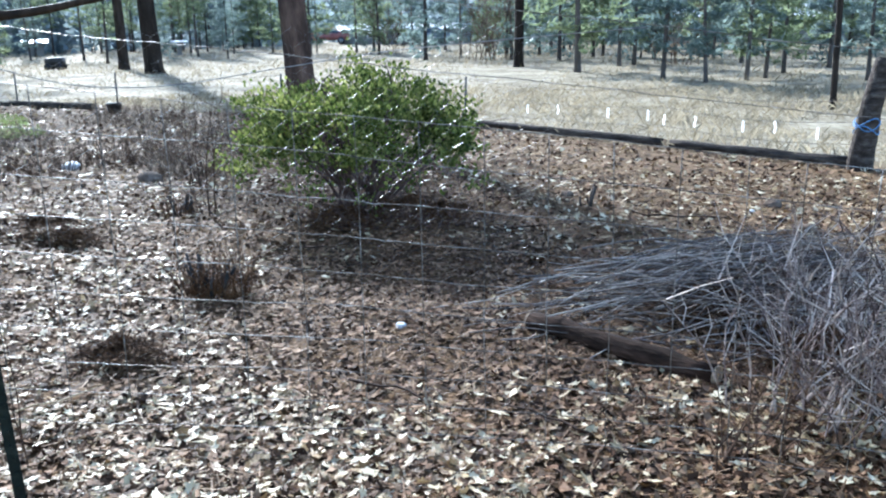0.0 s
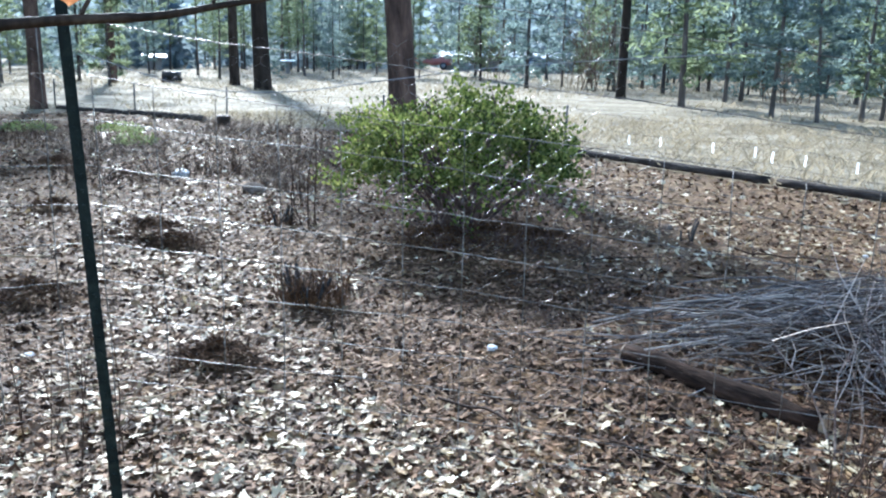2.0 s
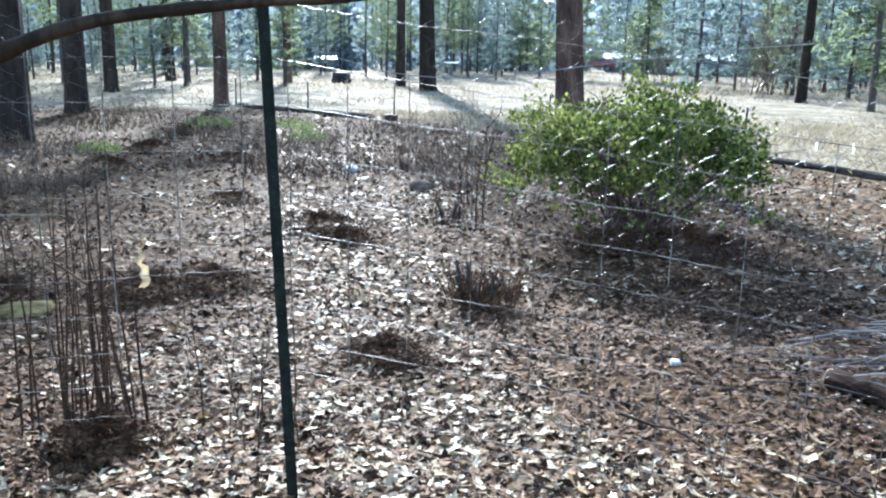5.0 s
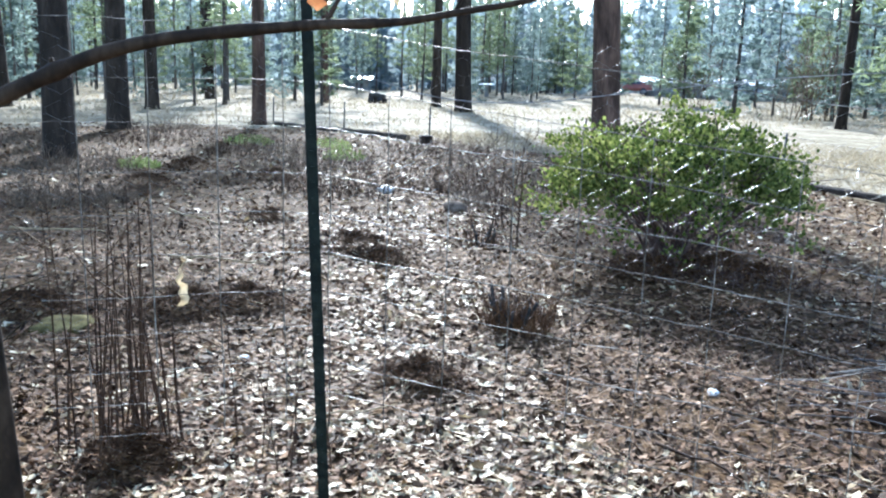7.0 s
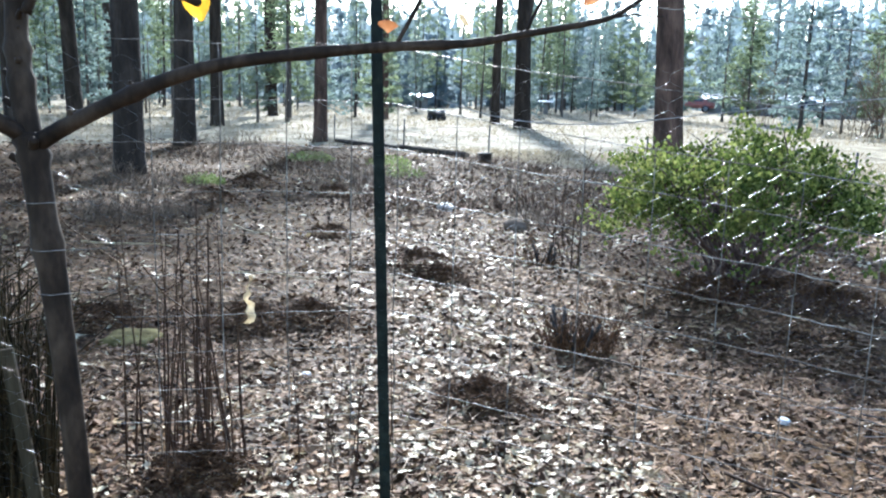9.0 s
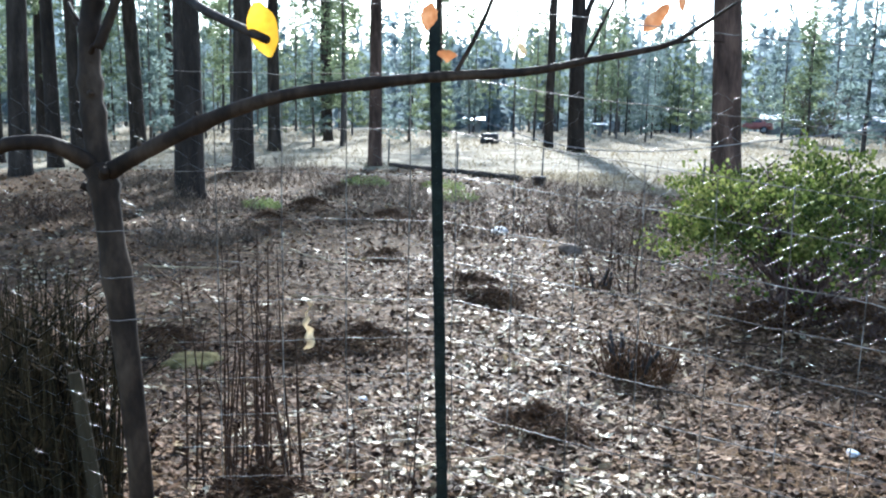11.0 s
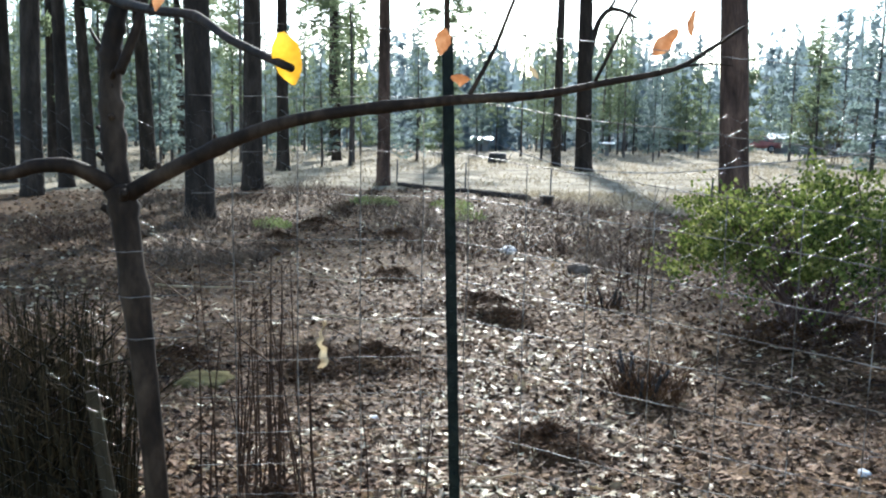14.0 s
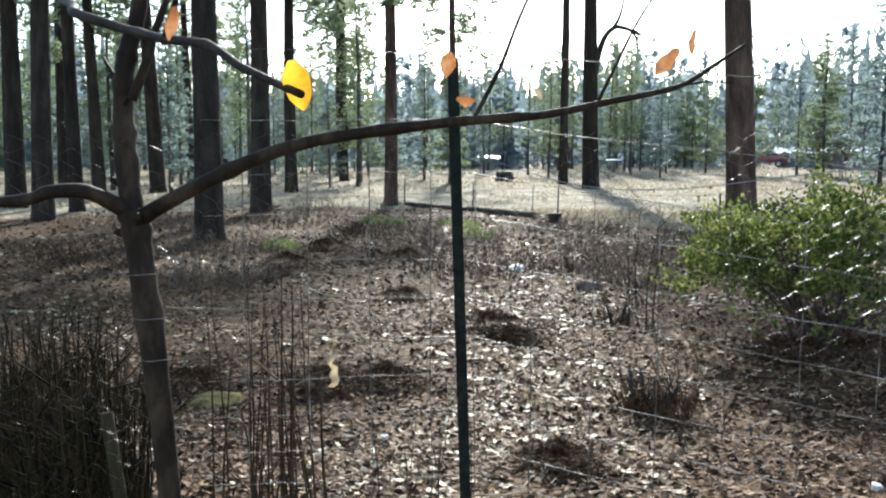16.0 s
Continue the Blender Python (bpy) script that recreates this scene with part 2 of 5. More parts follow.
    bp = n.new("ShaderNodeBump")
    bp.inputs["Strength"].default_value, bp.inputs["Distance"].default_value = 0.9, 0.03
    nt.links.new(soil_f, bp.inputs["Height"])
    nt.links.new(bp.outputs[0], b.inputs["Normal"])
    return m


GROUND = ground_material()


# ---- mesh helpers ----
def as_object(name, bm, mat, smooth=True):
    me = bpy.data.meshes.new(name)
    bm.to_mesh(me)
    bm.free()
    me.materials.append(mat)
    if smooth:
        me.polygons.foreach_set("use_smooth", [True] * len(me.polygons))
    return new(name, me)


def part(name, bm, mat, parent, label="", smooth=True):
    ob = as_object(name, bm, mat, smooth)
    ob.parent = parent
    if label:
        tagged(ob, label)
    return ob


def from_lists(name, verts, faces, mat, smooth=False):
    me = bpy.data.meshes.new(name)
    me.from_pydata(verts, [], faces)
    me.materials.append(mat)
    if smooth:
        me.polygons.foreach_set("use_smooth", [True] * len(me.polygons))
    return new(name, me)


def thing(name, place, label, category, group="", kind=""):
    ob = new(name)
    ob.empty_display_size = 0.1
    ob.location = place
    return tagged(ob, label, category, group, kind)


def add_tube(bm, pts, radii, sides=6, caps=True):
    """A tapered tube along a line of points."""
    pts = [Vector(p) for p in pts]
    rings, side = [], None
    for i, p in enumerate(pts):
        d = (pts[min(i + 1, len(pts) - 1)] - pts[max(i - 1, 0)]).normalized()
        if side is None:
            side = d.orthogonal().normalized()
        side = (side - d * side.dot(d)).normalized()
        up = d.cross(side)
        r = radii[i] if not isinstance(radii, (int, float)) else radii
        rings.append([bm.verts.new(p + (side * math.cos(a) + up * math.sin(a)) * r) for a in [2 * math.pi * k / sides for k in range(sides)]])
    for a, b in zip(rings, rings[1:]):
        for k in range(sides):
            bm.faces.new((a[k], a[(k + 1) % sides], b[(k + 1) % sides], b[k]))
    if caps:
        bm.faces.new(rings[0][::-1])
        bm.faces.new(rings[-1])


def tube_lists(verts, faces, pts, radii, sides=3):
    """The same without caps, into plain lists, for very many thin twigs."""
    base, n = len(verts), len(pts)
    side = None
    for i, p in enumerate(pts):
        d = Vector(pts[min(i + 1, n - 1)]) - Vector(pts[max(i - 1, 0)])
        d.normalize()
        if side is None:
            side = d.orthogonal().normalized()
        up = d.cross(side)
        for k in range(sides):
            a = 2 * math.pi * k / sides
            v = Vector(p) + (side * math.cos(a) + up * math.sin(a)) * radii[i]
            verts.append(v[:])
    for i in range(n - 1):
        for k in range(sides):
            a, b = base + i * sides + k, base + i * sides + (k + 1) % sides
            faces.append((a, b, b + sides, a + sides))


def smooth_line(pts, steps=4):
    """Catmull-Rom points between the given ones."""
    P = [Vector(p) for p in pts]
    out = []
    for i in range(len(P) - 1):
        a, b, c, d = P[max(i - 1, 0)], P[i], P[i + 1], P[min(i + 2, len(P) - 1)]
        for k in range(steps):
            t = k / steps
            out.append(0.5 * ((2 * b) + (c - a) * t + (2 * a - 5 * b + 4 * c - d) * t * t + (3 * b - a - 3 * c + d) * t ** 3))
    return out + [P[-1]]


def box(bm, x0, x1, y0, y1, z0, z1):
    v = [bm.verts.new((x, y, z)) for x in (x0, x1) for y in (y0, y1) for z in (z0, z1)]
    for f in ((0, 1, 3, 2), (4, 6, 7, 5), (0, 4, 5, 1), (2, 3, 7, 6), (0, 2, 6, 4), (1, 5, 7, 3)):
        bm.faces.new([v[i] for i in f])


def lump(bm, r, seed, squash=0.6, rough=0.3, subdiv=3):
    """A rough stone or clod: a ball pushed about by noise."""
    ret = bmesh.ops.create_icosphere(bm, subdivisions=subdiv, radius=r)
    for v in ret["verts"]:
        k = 1 + rough * noise.noise(v.co / r * 1.3 + Vector((seed, 0, 0))) + 0.12 * noise.noise(v.co / r * 4 + Vector((0, seed, 0)))
        v.co = Vector((v.co.x * k, v.co.y * k, v.co.z * k * squash))


def height(x, y):
    """The lie of the ground: small hummocks in the pen, gentle swells beyond."""
    r = math.hypot(x, y)
    return 0.035 * noise.noise((x * 0.9, y * 0.9, 0)) + 0.02 * noise.noise((x * 2.3, y * 2.3, 5)) + min(1, r / 60) * 0.35 * noise.noise((x * 0.05, y * 0.05, 2))


# ---- the ground: one sheet, fine near the pen, out to the horizon ----
def build_ground():
    def axis(lo, hi):
        vals = set(np.arange(lo, hi + 0.01, 0.25).round(3))
        for s in (-1, 1):
            v, step = (lo if s < 0 else hi), 0.25
            while abs(v) < 900:
                step *= 1.22
                v += s * step
                vals.add(round(float(v), 3))
        return sorted(vals)
    xs, ys = axis(-12, 8), axis(-3, 20)
    verts = [(x, y, height(x, y)) for y in ys for x in xs]
    w = len(xs)
    faces = [(j * w + i, j * w + i + 1, (j + 1) * w + i + 1, (j + 1) * w + i) for j in range(len(ys) - 1) for i in range(w - 1)]
    return tagged(from_lists("ground", verts, faces, GROUND, True), "forest floor of brown leaf mould with dry grass beyond", "ground", kind="structure")


build_ground()


def in_view(rng, r0, r1, a0=-34, a1=62):
    """A random place in the wedge of ground that the walk looks over, even by area."""
    r = math.sqrt(rng.uniform(r0 * r0, r1 * r1))
    a = radians(rng.uniform(a0, a1))
    return -math.sin(a) * r - 0.2, math.cos(a) * r


BARE = ((-0.45, 3.7, 0.5), (-1.75, 3.75, 0.34), (-1.45, 4.75, 0.36), (0.1, 3.2, 0.3), (-3.4, 4.5, 0.5))  # scratched bare earth: x, y, radius


def bare(x, y):
    return any(math.hypot(x - a, y - b) < r * (1 + 0.5 * noise.noise((x * 3, y * 3, a))) for a, b, r in BARE)


def in_pen(x, y):
    return 0.739 * x + 0.673 * y < 9.6 and 0.46 * x + 0.887 * y < 12.9 and math.hypot(x, y) < 23 + 4 * noise.noise((x * 0.2, y * 0.2, 0))


def build_mulch():
    """Broken brown leaves and scraps that make up the floor of the pen."""
    rng = random.Random(11)
    verts, faces = [], []
    for lo, hi, count, grow in ((1.2, 3.6, 15000, 1.1), (3.6, 6.0, 24000, 1.1), (6.0, 9.5, 24000, 1.25), (9.5, 16.0, 26000, 1.7), (16.0, 26.0, 14000, 2.2), (0.0, 9.0, 16000, 1.3)):
        for _ in range(count):
            x, y = in_view(rng, lo, hi) if lo else in_view(rng, lo, hi, 62, 326)
            if not in_pen(x, y) or bare(x, y) and rng.random() < 0.35 or 0.8 * x + 0.25 * y > 2.4 and rng.random() < 0.25:
                continue
            L = rng.uniform(0.012, 0.036) * grow
            W = L * rng.uniform(0.25, 0.7)
            curl, tilt = rng.uniform(-0.3, 0.7) * L, rng.choice((0.1, 0.22, 0.42))
            m = Matrix.Translation((x, y, height(x, y) + 0.003 + rng.random() ** 2 * 0.022)) @ Euler((rng.gauss(0, tilt), rng.gauss(0, tilt), rng.uniform(0, 6.28))).to_matrix().to_4x4()
            b = len(verts)
            for px, py, pz in ((-L, rng.uniform(-0.3, 0.3) * W, curl), (rng.uniform(-0.3, 0.4) * L, W, 0), (L, rng.uniform(-0.3, 0.3) * W, curl * 0.8), (rng.uniform(-0.4, 0.3) * L, -W, 0)):
                verts.append((m @ Vector((px, py, pz)))[:])
            faces += [(b, b + 1, b + 3), (b + 1, b + 2, b + 3)]
    return tagged(from_lists("leaf_mulch", verts, faces, MULCH), "brown broken leaves and scraps covering the pen floor", "leaf litter", kind="stuff")


build_mulch()


def build_oak_leaves():
    """Whole fallen oak leaves, pale and lobed, thickest by the fence and towards the open side."""
    rng = random.Random(14)
    verts, faces = [], []
    for lo, hi, count, grow in ((1.2, 3.6, 7600, 1.0), (3.6, 6.0, 6200, 1.0), (6.0, 9.5, 8000, 1.1), (9.5, 16.0, 6000, 1.4), (16.0, 26.0, 4500, 2.0), (0.0, 9.0, 7000, 1.2), (0.0, 1.2, 500, 1.0)):
        for _ in range(count):
            x, y = in_view(rng, lo, hi) if lo or hi < 2 else in_view(rng, lo, hi, 62, 326)
            cover = 0.9 * noise.noise((x * 0.7, y * 0.7, 9)) + 0.5 * noise.noise((x * 2.3, y * 2.3, 3)) + (0.0 if y > 3.4 else 0.85 if -1.4 < x < 0.2 else 0.5 if x > 0.9 else 0.25) + (0.10 if -2.6 < x < -0.6 and 3.0 < y < 7.0 else 0.0) - (0.3 if -1.2 < x < 1.6 and 3.5 < y < 7.0 else 0.0) - (0.5 if x < -0.58 * y and y > 2.2 else 0.0) - 0.17 * max(-1.0, min(1.2, x + 0.9 + 0.22 * y * 0.5)) + (0.9 if 0.8 * x + 0.25 * y > 2.4 else 0.0)
            if rng.random() > 0.42 + 0.9 * cover or not in_pen(x, y) or bare(x, y) and rng.random() < 0.85:
                continue
            L = min(0.058, max(0.018, rng.lognormvariate(-3.38, 0.34))) * grow
            W = rng.uniform(0.32, 0.62)
            curl, twist = rng.uniform(-0.15, 0.55), rng.uniform(-0.35, 0.35)
            tilt = rng.choice((0.1, 0.2, 0.42))
            m = Matrix.Translation((x, y, height(x, y) + 0.008 + rng.random() ** 2 * 0.02)) @ Euler((rng.gauss(0, tilt), rng.gauss(0, tilt), rng.uniform(0, 6.28))).to_matrix().to_4x4()
            b = len(verts)
            verts.append((m @ Vector((0, 0, 0)))[:])
            for k in range(12):
                t = 2 * math.pi * k / 12
                lobe = (1.0 if k % 2 == 0 else 0.56) * rng.uniform(0.85, 1.12)
                u, v = math.cos(t) * lobe, math.sin(t) * lobe * W
                verts.append((m @ (Vector((u, v, curl * u * u * 0.6 + twist * u * v + 0.35 * abs(curl) * v * v)) * L))[:])
            faces += [(b, b + 1 + k, b + 1 + (k + 1) % 12) for k in range(12)]
    return tagged(from_lists("fallen_oak_leaves", verts, faces, LEAF_LITTER), "pale tan curled oak leaves scattered over the ground", "fallen leaves", kind="stuff")


build_oak_leaves()


def build_needles():
    """Fallen pine needles, straws and bits of twig."""
    rng = random.Random(12)
    verts, faces = [], []
    for lo, hi, count in ((1.2, 5.0, 6000), (5.0, 11.0, 7000)):
        for _ in range(count):
            x, y = in_view(rng, lo, hi)
            L, a = rng.uniform(0.03, 0.15), rng.uniform(0, 6.28)
            w = rng.uniform(0.0012, 0.003)
            z = height(x, y) + 0.012 + rng.random() * 0.02
            dx, dy = math.cos(a) * L / 2, math.sin(a) * L / 2
            ox, oy = -math.sin(a) * w, math.cos(a) * w
            b = len(verts)
            t = rng.gauss(0, 0.012)
            verts += [(x - dx - ox, y - dy - oy, z - t), (x - dx + ox, y - dy + oy, z - t), (x + dx + ox, y + dy + oy, z + t), (x + dx - ox, y + dy - oy, z + t)]
            faces.append((b, b + 1, b + 2, b + 3))
    return tagged(from_lists("needle_litter", verts, faces, NEEDLE_LITTER), "reddish brown pine needles and straws on the ground", "pine needles", kind="stuff")


build_needles()


def build_dry_grass():
    """Bleached grass standing in the field outside the pen."""
    rng = random.Random(13)
    verts, faces = [], []
    for lo, hi, count, size in ((8, 22, 34000, 1.0), (22, 70, 40000, 2.6)):
        for _ in range(count):
            x, y = in_view(rng, lo, hi, -36, 64)
            if in_pen(x, y) or noise.noise((x * 0.25, y * 0.25, 4)) < -0.28:
                continue
            h = rng.uniform(0.05, 0.2) * (1 + 0.5 * noise.noise((x * 0.4, y * 0.4, 1)))
            w = rng.uniform(0.003, 0.009) * size
            a = rng.uniform(0, 6.28)
            lx, ly = rng.gauss(0, 0.11), rng.gauss(0, 0.11)
            z = height(x, y) - 0.01
            b = len(verts)
            ox, oy = math.cos(a) * w, math.sin(a) * w
            verts += [(x - ox, y - oy, z), (x + ox, y + oy, z), (x + ox * 0.7 + lx * 0.5, y + oy * 0.7 + ly * 0.5, z + h * 0.65), (x + lx, y + ly, z + h)]
            faces += [(b, b + 1, b + 2), (b, b + 2, b + 3)]
    return tagged(from_lists("dry_grass", verts, faces, GRASS), "bleached dry grass standing in the field", "grass", kind="stuff")


build_dry_grass()


# ---- trees ----
def trunk_mesh(name, h, r0, r1, mat, seed, sides=14, bend=0.15, segs=12):
    bm = bmesh.new()
    pts = []
    for i in range(segs + 1):
        t = i / segs
        z = -0.25 + (h + 0.25) * t ** 1.5
        pts.append((bend * noise.noise((seed, z * 0.12, 0)) * t, bend * noise.noise((seed, z * 0.12, 7)) * t, z))
    radii = [(r0 * (1 - (i / segs) ** 1.2) + r1 * (i / segs) ** 1.2) * (1 + 0.28 * max(0, 1 - (p[2] + 0.25) / 0.7) ** 2) for i, p in enumerate(pts)]
    add_tube(bm, pts, radii, sides)
    for v in bm.verts:
        k = noise.noise((v.co.x * 9, v.co.y * 9, v.co.z * 1.5 + seed))
        v.co.x += 0.06 * r0 * k
        v.co.y -= 0.06 * r0 * k
    me = bpy.data.meshes.new(name)
    bm.to_mesh(me)
    bm.free()
    me.materials.append(mat)
    me.polygons.foreach_set("use_smooth", [True] * len(me.polygons))
    return me


def crown_mesh(name, h, base, radius, mat, seed, branches, clumps, size, shape=1.0, droop=0.2, broad=1.0):
    """Boughs in whorls up the stem, each hung with clumps of needles."""
    rng = random.Random(seed)
    verts, faces = [], []
    for i in range(branches):
        t = (i + rng.random()) / branches
        z = base + (h - base) * t
        reach = radius * (1 - t) ** shape * rng.uniform(0.55, 1.15) + 0.12
        if t < 0.12:
            reach *= rng.uniform(0.5, 1.0)
        a = rng.uniform(0, 6.283)
        lift = rng.uniform(-droop, 0.25) * reach
        tip = Vector((math.cos(a) * reach, math.sin(a) * reach, z + lift))
        mid = Vector((math.cos(a) * reach * 0.5, math.sin(a) * reach * 0.5, z + lift * 0.3))
        tube_lists(verts, faces, [(0, 0, z), mid[:], tip[:]], [0.012 * reach + 0.008, 0.008 * reach + 0.006, 0.004])
        n = max(3, int(clumps * reach / radius))
        for _ in range(n):
            s = rng.uniform(0.22, 1.05) ** 0.8
            c = (mid.lerp(tip, (s - 0.5) * 2) if s > 0.5 else Vector((0, 0, z)).lerp(mid, s * 2)) + Vector((rng.gauss(0, 0.13), rng.gauss(0, 0.13), rng.gauss(0.02, 0.09))) * (0.4 + reach * 0.4)
            for _ in range(3):
                d = Vector((rng.gauss(0, 1), rng.gauss(0, 1), rng.gauss(0.2, 0.6))).normalized() * size * rng.uniform(0.6, 1.3)
                o = d.orthogonal().normalized() * size * broad * rng.uniform(0.10, 0.2)
                o.rotate(Matrix.Rotation(rng.uniform(0, 6.28), 3, d.normalized()))
                b = len(verts)
                verts += [(c - o)[:], (c + o)[:], (c + d + o * 0.4)[:], (c + d * 1.15)[:]]
                faces += [(b, b + 1, b + 2), (b, b + 2, b + 3)]
    me = bpy.data.meshes.new(name)
    me.from_pydata(verts, [], faces)
    me.materials.append(mat)
    return me


def plant_tree(name, x, y, trunk, crown, label, turn=0.0, scale=1.0, lean=(0, 0), group="", crown_label=""):
    t = thing(name, (x, y, height(x, y)), label, "tree", group)
    t.rotation_euler = (radians(lean[0]), radians(lean[1]), turn)
    t.scale = (scale, scale, scale)
    a = new("trunk", trunk)
    a.parent = t
    c = new("crown", crown)
    c.parent = t
    return t


TALL_CROWN = crown_mesh("crown", 19, 6.5, 3.0, NEEDLE, 21, 64, 24, 0.36, 0.6, 0.35)
TALL_CROWN_B = crown_mesh("crown", 17, 5.4, 2.6, NEEDLE, 22, 60, 22, 0.34, 0.65, 0.4)
HIGH_CROWN = crown_mesh("crown", 21, 12.0, 2.4, NEEDLE, 23, 50, 22, 0.34, 0.7, 0.3)
# the standing pines that can be told apart: place, radius of the trunk, bark, lean in degrees
PINES = [
    (-2.75, 16.2, 0.29, BARK, (0, -3.2)), (-11.1, 11.2, 0.27, BARK_DARK, (0, 0.5)), (-14.8, 17.0, 0.28, BARK_DARK, (0, -2.0)),
    (-19.7, 24.5, 0.24, BARK_DARK, (0, -0.5)), (-12.8, 20.2, 0.20, BARK, (0, -1.0)), (-11.0, 32.6, 0.36, BARK_DARK, (0, -1.5)),
    (-14.3, 38.5, 0.24, BARK_DARK, (0, 0)), (-29.9, 42.2, 0.24, BARK_DARK, (0, 0)), (-17.6, 12.7, 0.26, BARK_DARK, (0, -2.0)),
    (-19.2, 14.9, 0.20, BARK_DARK, (0, -1.5)), (-24.8, 20.3, 0.24, BARK_DARK, (0, -1.0)), (-24.4, 22.6, 0.30, BARK_DARK, (0, -3.5)),
    (-22.1, 15.2, 0.30, BARK_DARK, (0, -1.0)), (-19.3, 36.6, 0.22, BARK, (0, 0.5)), (-24.2, 34.4, 0.24, BARK_DARK, (0, 0)),
    (2.8, 31.6, 0.19, BARK_DARK, (0, 0)), (7.2, 15.6, 0.06, BARK_DARK, (0, 2.0)), (-30.0, 30.0, 0.22, BARK_DARK, (0, 1)),
    (-34.0, 26.0, 0.24, BARK_DARK, (0, -1)), (-27.0, 17.0, 0.2, BARK_DARK, (0, 0)), (-36.0, 38.0, 0.22, BARK_DARK, (0, 0.5)),
]
for i, (x, y, r, bark, lean) in enumerate(PINES):
    tall = r > 0.15
    crown, top = (HIGH_CROWN, 20) if i in (0, 5, 6) or not tall else (TALL_CROWN, 18) if i % 2 else (TALL_CROWN_B, 16)
    trunk = trunk_mesh("trunk", top, r, r * 0.35, bark, i * 3.7)
    t = plant_tree("pine_tree", x, y, trunk, crown, "tall pine with a bare %s trunk" % ("reddish brown" if bark is BARK else "dark grey-brown"), i * 1.3, 1.0, lean, "standing pines")

CROOKED = [[(-11.0, 32.6, 3.9), (-10.91, 32.85, 4.21), (-10.79, 33.03, 4.96), (-10.55, 33.31, 5.93), (-10.15, 33.6, 6.46), (-9.68, 33.84, 6.44), (-9.12, 34.08, 6.18)], [(-10.2, 33.57, 6.4), (-9.9, 33.6, 6.9), (-9.7, 33.7, 7.8)], [(-9.6, 33.85, 6.42), (-9.3, 33.9, 6.1), (-9.2, 33.9, 5.6)]]
for pine in [o for o in bpy.data.objects if o.name.startswith("pine_tree") and abs(o.location.x + 11.0) < 0.01]:
    if abs(pine.location.y - 32.6) < 0.01:
        for pts, r in zip(CROOKED, (0.17, 0.08, 0.06)):
            bm = bmesh.new()
            line = smooth_line([Vector(p) - pine.location for p in pts], 4)
            add_tube(bm, line, [r * (1 - 0.7 * k / len(line)) for k in range(len(line))], 7)
            part("limb", bm, BARK_DARK, pine, "bare crooked limb")

YOUNG = [
    (trunk_mesh("trunk", 7.5, 0.10, 0.02, BARK_HAZE, 31, 7, 0.2, 7), crown_mesh("crown", 7.8, 0.7, 1.7, NEEDLE, 31, 64, 19, 0.24, 0.75, 0.2, 1.15)),
    (trunk_mesh("trunk", 9.5, 0.11, 0.02, BARK_HAZE, 32, 7, 0.1, 7), crown_mesh("crown", 10, 0.4, 1.8, NEEDLE_FIR, 32, 84, 18, 0.23, 0.9, 0.35, 1.15)),
    (trunk_mesh("trunk", 12, 0.13, 0.03, BARK_HAZE, 33, 7, 0.3, 7), crown_mesh("crown", 12.5, 2.0, 1.9, NEEDLE, 33, 64, 19, 0.24, 0.65, 0.25, 1.15)),
    (trunk_mesh("trunk", 8.5, 0.09, 0.02, BARK_HAZE, 34, 7, 0.2, 7), crown_mesh("crown", 8.8, 0.9, 1.35, NEEDLE_FIR, 34, 64, 18, 0.23, 0.75, 0.3, 1.15)),
    (trunk_mesh("trunk", 13.5, 0.14, 0.04, BARK_HAZE, 35, 7, 0.3, 7), crown_mesh("crown", 14, 3.0, 1.8, NEEDLE, 35, 62, 19, 0.24, 0.55, 0.35, 1.15)),
]


def skyline(a):
    """How high the woods rise, in degrees as seen from the pen, a degrees to the left of +y."""
    return 6.2 + 0.06 * abs(a - 24) + 0.6 * math.sin(a * 0.9) if a < 40 else 7.2 + 0.25 * (a - 40)


def build_woods():
    """The belt of younger conifers round the field."""
    rng = random.Random(17)
    n = 0
    while n < 300:
        a, r = rng.uniform(-42, 74), math.sqrt(rng.uniform(36 ** 2, 92 ** 2))
        x, y = -math.sin(radians(a)) * r, math.cos(radians(a)) * r
        if a > 4 and r < 52 or a <= 4 and r < 33 + 0.5 * (a + 42) * 0.3 or (-3 < a < 8 and rng.random() < (0.7 if r < 79 else 0.4)) or (-26 < a < -14 and r < 72 and rng.random() < 0.35):
            continue
        k = rng.choice((0, 0, 1, 1, 1, 0, 3, 3)) if a < 14 else rng.choice((2, 4, 4, 4, 1, 3))
        trunk, crown = YOUNG[k]
        plant_tree("conifer", x, y, trunk, crown, "young green conifer in the belt of woods", rng.uniform(0, 6.28), min(rng.uniform(0.6, 1.2), (r * math.tan(radians(skyline(a) * rng.uniform(0.8, 1.2))) + 1.5) / (7.8, 10, 12.5, 8.8, 14)[k]), (rng.gauss(0, 1), rng.gauss(0, 1)), "belt of conifers")
        n += 1


build_woods()


for a, r, k, size in ((-13.5, 47, 0, 0.9), (-17.5, 52, 1, 0.8), (-20.5, 46, 0, 0.8), (-24.5, 44, 2, 0.7), (-10.0, 42, 0, 0.95), (-6.5, 45, 1, 0.85), (-28.0, 40, 0, 0.7)):
    plant_tree("conifer", -math.sin(radians(a)) * r, math.cos(radians(a)) * r, YOUNG[k][0], YOUNG[k][1], "young green conifer at the edge of the field", a, size, (0, 0), "belt of conifers")


